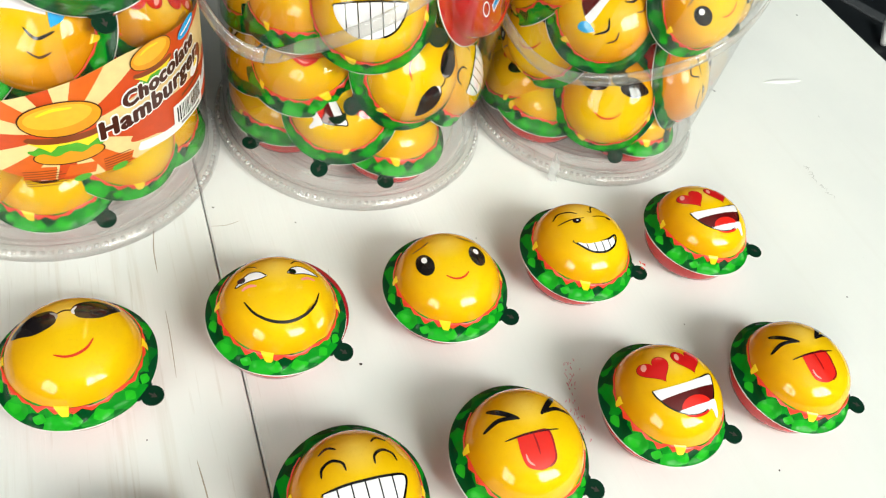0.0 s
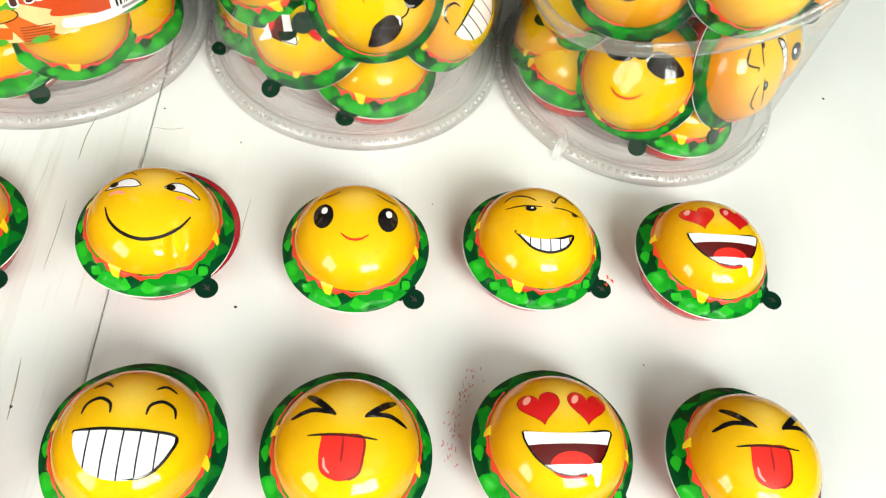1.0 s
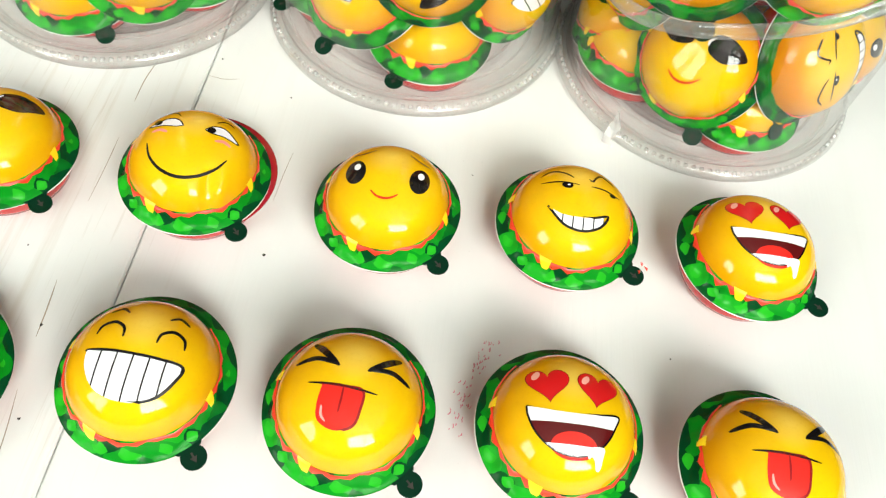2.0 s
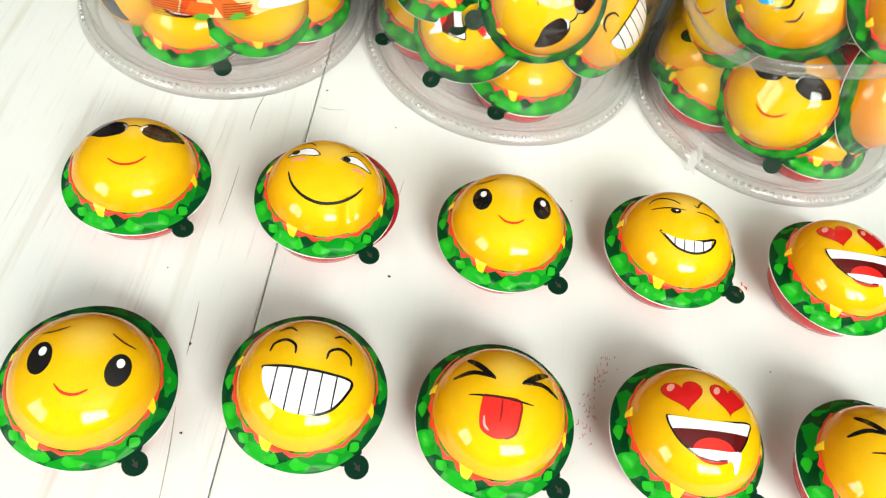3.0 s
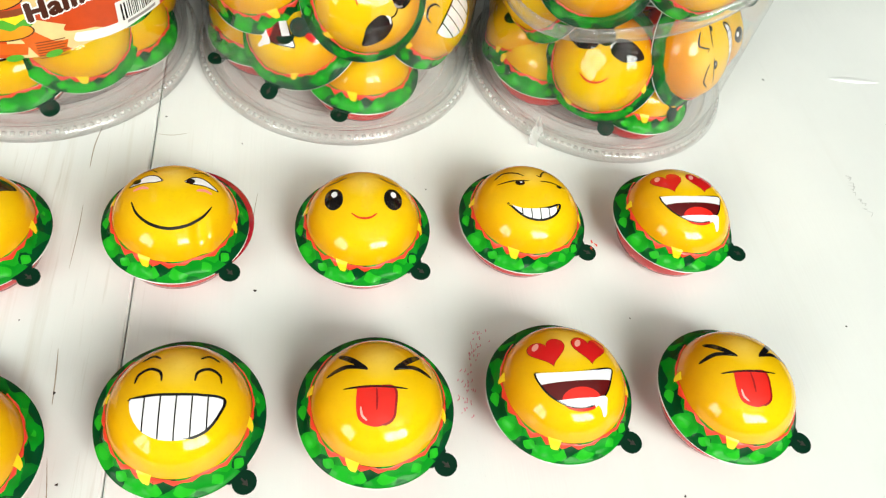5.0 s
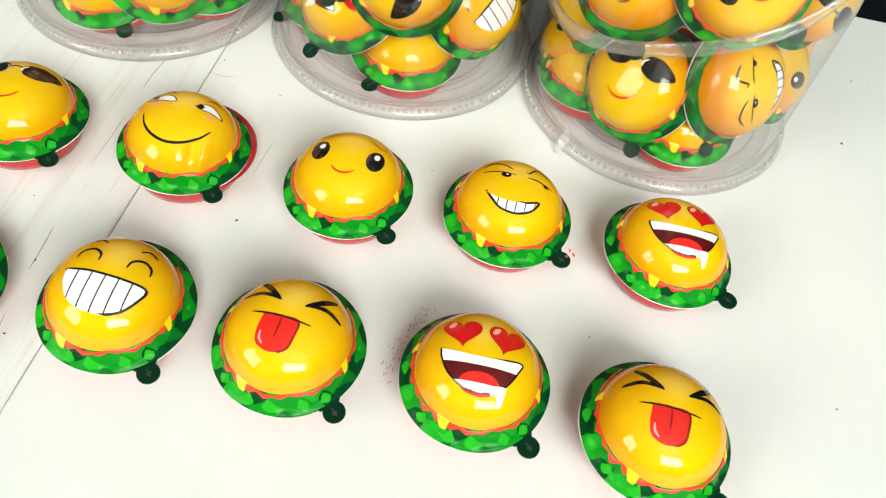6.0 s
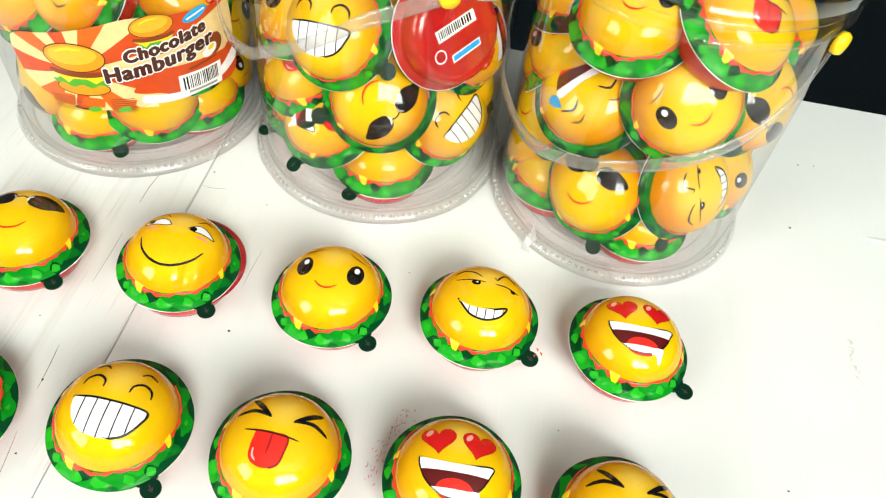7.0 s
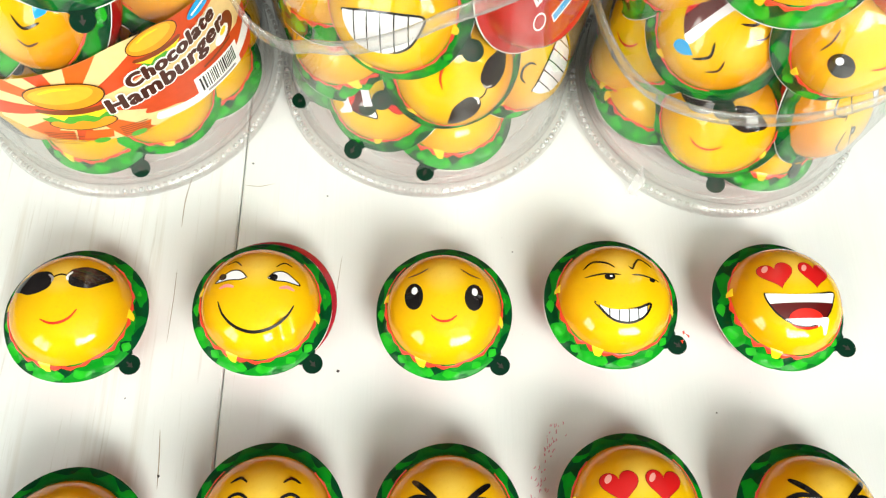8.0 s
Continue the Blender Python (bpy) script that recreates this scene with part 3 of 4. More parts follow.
def candy(kind, m, tab_angle, label="", group="", dented=False, deep=1.0):
    """A hamburger-shaped blister candy: red base, green frill with a pull tab, domed bun with a printed face."""
    ob = new("hamburger_candy")
    ob.empty_display_size = 0.01
    ob.matrix_world = m
    tagged(ob, label or "hamburger candy " + LABELS[kind], "candy", group)
    part("red_base", SHELL["base"], ob, "glossy red plastic base", Matrix.Diagonal((1, 1, deep, 1)))
    part("film_edge", SHELL["film"], ob, "thin white cut edge")
    part("lettuce_frill", SHELL["frill"], ob, "green lettuce-print rim")
    tab_ = part("pull_tab", SHELL["tab"], ob, "dark green tab", pose(0, 0, 0, 0, 0, tab_angle))
    part("arrow_mark", SHELL["arrow"], tab_, "small black printed arrow")
    part("tomato_slice", SHELL["tomato"], ob, "red printed tomato edge")
    for me in SHELL["cheese"]:
        part("cheese_corner", me, ob)
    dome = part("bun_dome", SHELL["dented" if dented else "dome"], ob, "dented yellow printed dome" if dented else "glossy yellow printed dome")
    for nm, me in INK[kind]:
        part(nm, me, dome)
    return ob


# ---- the room ----
X0, X1, Y0, Y1, Z0, Z1 = -1.35, 2.9, -2.0, 2.2, -0.75, 2.85


def joined(blocks):
    verts, faces = [], []
    for d in blocks:
        v, f = box(*d)
        faces += [tuple(k + len(verts) for k in q_) for q_ in f]
        verts += v
    return verts, faces


def window(name, horizontal, at, c, z, w, h_, watts):
    """A window in a wall's opening: frame, mullions, sill and the daylight that comes in through it."""
    ob = new(name)
    tagged(ob, "white-framed window with daylight behind it", "window", kind="structure")
    ob.matrix_world = pose(c, at, z) if horizontal else pose(at, c, z, 0, 0, -90)
    d0, d1, b = -0.08, -0.02, 0.05
    for nm, dims in (("window_frame", (-w / 2, w / 2, d0, d1, -h_ / 2, -h_ / 2 + b)), ("window_frame", (-w / 2, w / 2, d0, d1, h_ / 2 - b, h_ / 2)),
                     ("window_frame", (-w / 2, -w / 2 + b, d0, d1, -h_ / 2 + b, h_ / 2 - b)), ("window_frame", (w / 2 - b, w / 2, d0, d1, -h_ / 2 + b, h_ / 2 - b)),
                     ("mullion", (-0.03, 0.03, d0, d1, -h_ / 2 + b, h_ / 2 - b)), ("window_sill", (-w / 2 - 0.05, w / 2 + 0.05, 0.002, 0.12, -h_ / 2 - 0.04, -h_ / 2 - 0.002))):
        part(nm, block(nm, FRAME, *dims, b=0.004), ob)
    eye = Vector((c, at - 0.10, z)) if horizontal else Vector((at - 0.10, c, z))
    to = eye + (Vector((0, 1, 0)) if horizontal else Vector((1, 0, 0)))
    lamp("window_light", eye, to, w - 0.06, h_ - 0.06, watts, (0.966, 1.0, 0.926))


def room():
    tagged(new("floor", block("floor", DARK_FLOOR, X0, X1, Y0, Y1, Z0 - 0.1, Z0)), "dark carpeted floor", "floor", kind="structure")
    tagged(new("ceiling", block("ceiling", CEIL, X0, X1, Y0, Y1, Z1, Z1 + 0.1)), "plain white ceiling", "ceiling", kind="structure")
    tagged(new("wall_north", block("wall_north", DARK_WALL, X0, X1, Y1, Y1 + 0.12, Z0, Z1)), "nearly black painted wall", "wall", kind="structure")
    tagged(new("wall_east", block("wall_east", DARK_WALL, X1, X1 + 0.12, Y0, Y1, Z0, Z1)), "nearly black painted wall", "wall", kind="structure")
    c, z, w, h_, watts = SOUTH_WINDOW
    a, b, lo, hi = c - w / 2, c + w / 2, z - h_ / 2, z + h_ / 2
    tagged(new("wall_south", mesh("wall_south", *joined([(X0, a, Y0 - 0.12, Y0, Z0, Z1), (b, X1, Y0 - 0.12, Y0, Z0, Z1), (a, b, Y0 - 0.12, Y0, Z0, lo), (a, b, Y0 - 0.12, Y0, hi, Z1)]), WALL, False)), "plain light wall with a window", "wall", kind="structure")
    window("window_1", True, Y0, c, z, w, h_, watts)
    c, z, w, h_, watts = WEST_WINDOW
    a, b, lo, hi = c - w / 2, c + w / 2, z - h_ / 2, z + h_ / 2
    tagged(new("wall_west", mesh("wall_west", *joined([(X0 - 0.12, X0, Y0, a, Z0, Z1), (X0 - 0.12, X0, b, Y1, Z0, Z1), (X0 - 0.12, X0, a, b, Z0, lo), (X0 - 0.12, X0, a, b, hi, Z1)]), WALL, False)), "plain light wall with a window", "wall", kind="structure")
    window("window_2", False, X0, c, z, w, h_, watts)


room()


# ---- the table ----
TURN_TABLE = -3.3
SEAM, RIGHT, FAR = 0.0209, 0.4716, 0.3675


def table():
    ob = new("table")
    ob.matrix_world = pose(0, 0, 0, 0, 0, TURN_TABLE)
    tagged(ob, "white painted wooden table with worn boards", "table")
    edges = [-0.55, -0.42, -0.28, -0.135, SEAM - 0.0002]
    for a, b in zip(edges, edges[1:]):
        part("board", block("board", TABLE, a + 0.0004, b, -0.5, FAR, -0.022, 0.0, b=0.0007), ob)
    part("board", block("board", TABLE, SEAM + 0.0003, RIGHT, -0.5, FAR, -0.022, 0.0, b=0.0008), ob)
    part("underboard", block("underboard", CRACK, -0.54, RIGHT - 0.01, -0.49, FAR - 0.01, -0.034, -0.0225), ob)
    for x in (-0.5, RIGHT - 0.06):
        for y in (-0.46, FAR - 0.06):
            part("leg", block("leg", TABLE, x, x + 0.045, y, y + 0.045, -0.75, -0.0345), ob)
    return ob


the_table = table()


# ---- the candies laid out in two rows ----
ROW = [  # face, x, y, tilt towards -y, tilt towards +x, turn, tab angle, height
    ("sunglasses", -0.0224, 0.1492, 0, 3, 5, -44, 1.0), ("smirk", 0.0451, 0.1474, 1, 3, -4, -50, 0.98), ("sad", 0.1119, 0.1420, 2, -2, -5, -48, 1.0),
    ("sly", 0.1750, 0.1422, 1, 0, -4, -38, 1.0), ("love", 0.2387, 0.1375, 0, 2, -2, -38, 1.0),
    ("sad", -0.0158, 0.0693, 7, 6, -2, -49, 1.0), ("grin", 0.0486, 0.0732, 4, 4, -4, -50, 1.10), ("squint", 0.1082, 0.0693, 3, 1, -6, -46, 1.08),
    ("love", 0.1706, 0.0688, 1, 0, -2, -46, 1.04), ("squint", 0.2311, 0.0613, 1, 2, -6, -45, 1.05)]
laid_out = []
for kind_, x, y, tx, ty, rz, tab, tall in ROW:
    rim = FLANGE_Z + (0.0018 if kind_ == "smirk" else 0.0004)
    m = pose(x, y, rim, tx, ty, rz) @ Matrix.Diagonal((1, 1, tall, 1))
    laid_out.append(candy(kind_, m, tab - rz, group="candies in rows on the table", dented=kind_ == "smirk", deep=(rim - 0.0002) / FLANGE_Z / tall))

# the smirking candy's base film has slipped out behind it; the sly one's tab is torn
slip = lathe("slipped_film", [(0.0, -0.0010), (0.0246, -0.0011), (0.0250, -0.0014), (0.0246, -0.0017), (0.0, -0.0018)], FOIL, 64)
part("slipped_film", slip, laid_out[1], "crimson film slipped out behind", pose(0.0021, 0.0019, 0))


def torn_foil(owner, deg):
    rng = random.Random(3)
    for k in range(7):
        a, r = radians(deg + rng.uniform(-2, 9)), 0.0288 + rng.uniform(-0.001, 0.0016)
        c = Vector((r * math.cos(a), r * math.sin(a), rng.uniform(-0.0006, 0.0016)))
        pts = [c + Vector((rng.uniform(-1, 1), rng.uniform(-1, 1), rng.uniform(-0.6, 0.6))) * 0.0011 for _ in range(4)]
        part("torn_foil", mesh("torn_foil", pts, [(0, 1, 2), (0, 2, 3), (0, 3, 1), (1, 3, 2)], TOMATO if k % 3 else FILM, False), owner, "torn red and white foil")


torn_foil(laid_out[3], -34 + 4)


# ---- the jars ----
JARS = {"A": (-0.0145, 0.266), "B": (0.1140, 0.2595), "C": (0.2393, 0.2436)}
WALL_R = 0.0600


def jar_meshes():
    foot = lathe("foot_ring", [(0.0560, 0.0012), (0.0600, 0.0004), (0.0640, 0.0008), (0.0646, 0.0022), (0.0640, 0.0040), (0.0622, 0.0052), (0.0606, 0.0060), (0.0598, 0.0058), (0.0600, 0.0040)], RIMPET, 128)
    body = lathe("jar_body", [(0.0600, 0.0062), (0.0602, 0.0150), (0.0600, 0.1280), (0.0606, 0.1300), (0.0614, 0.1325), (0.0612, 0.1350), (0.0602, 0.1370), (0.0612, 0.1395), (0.0608, 0.1420), (0.0590, 0.1440)], PET, 128)
    floor_ = lathe("jar_floor", [(0.0596, 0.0052), (0.0560, 0.0040), (0.0540, 0.0028), (0.0500, 0.0026), (0.0490, 0.0040), (0.0470, 0.0040), (0.0460, 0.0026), (0.0380, 0.0024), (0.0370, 0.0036), (0.0350, 0.0036), (0.0340, 0.0022), (0.0, 0.0022)], RIMPET, 96)
    lid = lathe("lid", [(0.0640, 0.1440), (0.0648, 0.1445), (0.0648, 0.1560), (0.0635, 0.1590), (0.0560, 0.1600), (0.0, 0.1600)], PET, 128)
    verts, faces = [], []
    for k in range(122):
        a = 2 * math.pi * k / 122
        c, s_ = math.cos(a), math.sin(a)
        base = len(verts)
        for dr, dt, dz in ((-0.0009, -0.0010, 0), (-0.0009, 0.0010, 0), (0.0009, 0.0010, 0), (0.0009, -0.0010, 0), (-0.0004, -0.0005, 0.0011), (-0.0004, 0.0005, 0.0011), (0.0004, 0.0005, 0.0011), (0.0004, -0.0005, 0.0011)):
            r = 0.0628 + dr
            verts.append((r * c - dt * s_, r * s_ + dt * c, 0.0046 + dz))
        faces += [tuple(base + i_ for i_ in f) for f in ((4, 5, 6, 7), (0, 4, 7, 3), (1, 5, 4, 0), (2, 6, 5, 1), (3, 7, 6, 2))]
    beads = mesh("bead_ring", verts, faces, BEADS)
    necks = [lathe("neck_ring", [(0.0604, z), (0.0622, z + 0.0008), (0.0626, z + 0.0020), (0.0620, z + 0.0030), (0.0604, z + 0.0036)], RIMPET, 128) for z in (0.1300, 0.1376)]
    rings = [lathe("floor_ring", [(r - 0.0006, 0.0042), (r, 0.0048), (r + 0.0006, 0.0042)], STRAP, 112) for r in (0.0445, 0.0505, 0.0565)]
    return foot, body, floor_, lid, beads, *necks, *rings


JAR_MESHES = jar_meshes()


def strap_mesh(points, width):
    """A flat band along a line of (angle, radius, height) round the jar's axis."""
    line = bend(points, 10)
    verts, faces = [], []
    for a, r, z in line:
        c, s_ = math.cos(radians(a)), math.sin(radians(a))
        for dr, dz in ((0, -width / 2), (0.0009, -width / 2), (0.0009, width / 2), (0, width / 2)):
            verts.append(((r + dr) * c, (r + dr) * s_, z + dz))
    for k in range(len(line) - 1):
        for j in range(4):
            faces.append((k * 4 + j, k * 4 + (j + 1) % 4, (k + 1) * 4 + (j + 1) % 4, (k + 1) * 4 + j))
    return mesh("carry_strap", verts, faces, STRAP)


HANDLES = {
    "C": [(-212, 0.0665, 0.124), (-196, 0.0690, 0.094), (-180, 0.0685, 0.071), (-163, 0.0640, 0.0580), (-145, 0.0622, 0.0555), (-127, 0.0616, 0.0608), (-109, 0.0616, 0.0690), (-88, 0.0616, 0.0785), (-69, 0.0616, 0.0884), (-54, 0.0616, 0.1010), (-47, 0.0618, 0.1140), (-43, 0.0622, 0.128)],
    "B": [(-242, 0.0665, 0.124), (-205, 0.0720, 0.106), (-172, 0.0740, 0.090), (-155, 0.0715, 0.0760), (-143, 0.0660, 0.0730), (-132, 0.0622, 0.0800), (-122, 0.0616, 0.0864), (-101, 0.0616, 0.1022), (-89, 0.0618, 0.1114), (-72, 0.0640, 0.1200), (-62, 0.0655, 0.124)],
    "A": [(22, 0.0665, 0.132), (50, 0.0690, 0.122), (80, 0.0670, 0.114), (115, 0.0665, 0.112), (150, 0.0670, 0.114), (180, 0.0690, 0.122), (202, 0.0665, 0.132)]}


def jar(key):
    ob = new("candy_jar")
    ob.matrix_world = pose(*JARS[key], 0)
    what = {"A": "clear plastic jar of candies with an orange label", "B": "clear plastic jar of candies with a looped strap handle", "C": "clear plastic jar of candies with a hanging strap handle"}
    tagged(ob, what[key], "jar", "candy jars")
    for nm, me in zip(("foot_ring", "jar_body", "jar_floor", "lid", "bead_ring", "neck_ring", "neck_ring", "floor_ring", "floor_ring", "floor_ring"), JAR_MESHES):
        part(nm, me, ob)
    strap = part("carry_strap", strap_mesh(HANDLES[key], 0.0062), ob, "milky plastic strap")
    for a, r, z in (HANDLES[key][0], HANDLES[key][-1]):
        c, s_ = math.cos(radians(a)), math.sin(radians(a))
        knob = lathe("strap_pivot", [(0.0, 0.0), (0.0042, 0.0), (0.0044, 0.0020), (0.0036, 0.0034), (0.0, 0.0040)], YELLOW, 24)
        part("strap_pivot", knob, ob, "yellow plastic pivot", Matrix.Translation((r * c, r * s_, z)) @ Vector((c, s_, 0)).to_track_quat("Z", "Y").to_matrix().to_4x4())
    return ob


jars = {key: jar(key) for key in JARS}


def facing(key, angle, radius, height, az, el, roll):
    """The pose of a candy whose dome's middle lies at that angle, radius and height of a jar, and looks along az, el."""
    cx, cy = JARS[key]
    n_ = Vector((math.cos(radians(el)) * math.cos(radians(az)), math.cos(radians(el)) * math.sin(radians(az)), math.sin(radians(el))))
    up = Vector((-math.cos(radians(az)) * math.sin(radians(el)), -math.sin(radians(az)) * math.sin(radians(el)), math.cos(radians(el))))
    x_ = up.cross(n_)
    rot = Matrix((x_, up, n_)).transposed().to_4x4() @ pose(0, 0, 0, 0, 0, roll)
    spot = Vector((cx + radius * math.cos(radians(angle)), cy + radius * math.sin(radians(angle)), height))
    centre = spot - n_ * 0.0135
    axis = Vector((cx, cy, 0))
    for _ in range(12):  # ease it inwards and upwards until rim, dome and base lie within the jar
        worst, low, push = 0.0, 1.0, None
        for rr, zz in ((0.0254, 0.0), (0.0190, 0.0100), (0.0110, 0.0160), (0.0, 0.0170), (0.0190, -0.0100)):
            for k in range(16):
                p = centre + rot.to_3x3() @ Vector((rr * math.cos(k * math.pi / 8), rr * math.sin(k * math.pi / 8), zz))
                q_ = p - axis
                low = min(low, p.z)
                if math.hypot(q_.x, q_.y) > worst:
                    worst, push = math.hypot(q_.x, q_.y), Vector((q_.x, q_.y, 0)).normalized()
        if low < 0.0045:
            centre.z += 0.0046 - low
        if worst <= 0.0594:
            break
        centre -= push * (worst - 0.0592)
    return Matrix.Translation(centre) @ rot


IN_JARS = [  # jar, face, angle, radius, height, az, el, roll, tab angle
    ("C", "sunglasses", -118, 0.0525, 0.0430, -127, 33, 5, -67), ("C", "sly", -60, 0.0535, 0.0490, -54, 30, 92, 150), ("C", "cry", -137, 0.0520, 0.0850, -122, 46, -120, 60),
    ("C", "sad", -87, 0.0525, 0.0985, -92, 30, 42, -75), ("C", "sad", -129, 0.0500, 0.1280, -120, 66, 12, 200), ("C", "squint", -68, 0.0480, 0.1340, -40, 60, -50, 180),
    ("C", "sad", -160, 0.0470, 0.0280, -150, 84, 0, 90), ("C", "sad", -80, 0.0470, 0.0265, -80, 84, 0, 200), ("C", "sunglasses", -168, 0.0520, 0.0600, -165, 22, 20, 30),
    ("C", "sunglasses", -38, 0.0530, 0.0900, -50, 25, 130, 60), ("C", "sad", -170, 0.0520, 0.0980, -160, 40, 90, 40), ("C", "sad", -26, 0.0520, 0.0500, -30, 50, 60, 30),
    ("B", "grin", -111, 0.0525, 0.0970, -114, 36, 10, -26), ("B", "sunglasses", -83, 0.0530, 0.0660, -82, 33, -130, -30), ("B", "sly", -45, 0.0400, 0.0860, 130, -24, -10, 160),
    ("B", "squint", -146, 0.0490, 0.0650, -140, 62, 76, 250), ("B", "love", -121, 0.0490, 0.0480, -126, 56, -52, -40), ("B", "sad", -80, 0.0420, 0.0270, -85, 86, 0, -120),
    ("B", "grin", -38, 0.0500, 0.0480, -46, 34, 28, -40), ("B", "sad", -152, 0.0520, 0.0920, -150, 70, 100, 80), ("B", "sad", -172, 0.0400, 0.0270, -150, 86, 0, -80),
    ("B", "cry", -18, 0.0480, 0.1300, -30, 66, 140, 20), ("B", "love", -22, 0.0520, 0.0850, -25, 30, 80, 10),
    ("A", "cry", -90, 0.0500, 0.0960, -125, 42, 190, 60), ("A", "sly", -98, 0.0480, 0.0265, -95, 72, 0, -52), ("A", "sunglasses", -130, 0.0510, 0.0380, -128, 22, 150, 60),
    ("A", "sad", -58, 0.0500, 0.0420, -54, 50, 0, 120), ("A", "sad", -24, 0.0460, 0.0290, -50, 74, 0, 100), ("A", "smirk", -60, 0.0480, 0.1220, -70, 70, 160, 100),
    ("A", "love", -25, 0.0510, 0.0880, -30, 55, 140, 60), ("A", "squint", -128, 0.0510, 0.0880, -135, 50, 130, 60), ("A", "sad", -34, 0.0510, 0.0620, -44, 40, 60, 60)]
KINDS = sorted(FACES)
for key, kind_, a, r, z, az, el, roll, tab in IN_JARS:
    placed = candy(kind_, facing(key, a, r, z, az, el, roll), tab, "jarred candy " + LABELS[kind_], "candies in the jars")
    if el < 0:
        shown = placed
for key in JARS:  # the far side, the core and the top of each jar
    for z, spread in ((0.024, 6), (0.055, 6), (0.086, 6), (0.116, 6)):
        for k in range(spread):
            a = 4 + 172 * k / (spread - 1) + random.uniform(-8, 8)
            kind_ = random.choice(KINDS) if 0 < k < spread - 1 else "sad"
            candy(kind_, facing(key, a, 0.050, z + random.uniform(-0.004, 0.004), a + random.uniform(-20, 20), random.uniform(15, 65), random.uniform(0, 360)), random.uniform(0, 360),
                  "jarred candy " + LABELS[kind_], "candies in the jars")
    for z in (0.030, 0.056, 0.082, 0.108, 0.128):
        kind_ = random.choice(("sad", "sunglasses", "smirk"))
        candy(kind_, facing(key, random.uniform(-140, -40), 0.012, z, random.uniform(-150, -30), random.uniform(40, 80), random.uniform(0, 360)), random.uniform(0, 360),
              "jarred candy " + LABELS[kind_], "candies in the jars")


# ---- the label on the first jar ----
def wrapped(layer):
    def place(u, v):
        a = radians(-65 + u / 1.0524)
        r = WALL_R + 0.0005 + 0.00006 * layer
        return (r * math.cos(a), r * math.sin(a), v / 1000)
    return place


def letters(body, x, y, size, turn, slant, fat):
    """The triangles of a line of lettering in the built-in font."""
    cu = bpy.data.curves.new("lettering", "FONT")
    cu.body, cu.size, cu.shear, cu.offset, cu.space_character = body, size, slant, fat, 1.10
    ob = new("lettering", cu)
    me = bpy.data.meshes.new_from_object(ob.evaluated_get(bpy.context.evaluated_depsgraph_get()))
    me.calc_loop_triangles()
    c, s_ = math.cos(radians(turn)), math.sin(radians(turn))
    pts = [(x + v.co.x * c - v.co.y * s_, y + v.co.x * s_ + v.co.y * c) for v in me.vertices]
    loops = [[pts[k] for k in t_.vertices] for t_ in me.loop_triangles]
    bpy.data.objects.remove(ob)
    bpy.data.curves.remove(cu)
    bpy.data.meshes.remove(me)
    return loops


LABEL_EDGE = bend([(-50, 52), (-42, 46), (-30, 41.5), (-10, 40), (10, 41.5), (30, 41), (50, 40.5), (52, 60), (51, 78), (40, 81), (22, 84), (3, 86), (-12, 83), (-30, 79), (-46, 75), (-52, 68), (-50, 52)], 4)[:-1]


def sector(cx, cy, a0, a1, reach=120):
    """The part of the label between two rays from a point."""
    tri = [(cx, cy), (cx + reach * math.cos(radians(a0)), cy + reach * math.sin(radians(a0))), (cx + reach * math.cos(radians(a1)), cy + reach * math.sin(radians(a1)))]
    out = LABEL_EDGE
    for p, q_ in zip(tri, tri[1:] + tri[:1]):
        side = lambda w_, p=p, q_=q_: (q_[0] - p[0]) * (w_[1] - p[1]) - (q_[1] - p[1]) * (w_[0] - p[0])
        if len(out) < 3:
            return []
        out = clip(out, lambda w_, f=side: f(w_) >= 0, lambda m_, n_, f=side: (m_[0] + (n_[0] - m_[0]) * f(m_) / (f(m_) - f(n_)), m_[1] + (n_[1] - m_[1]) * f(m_) / (f(m_) - f(n_))))
    return out


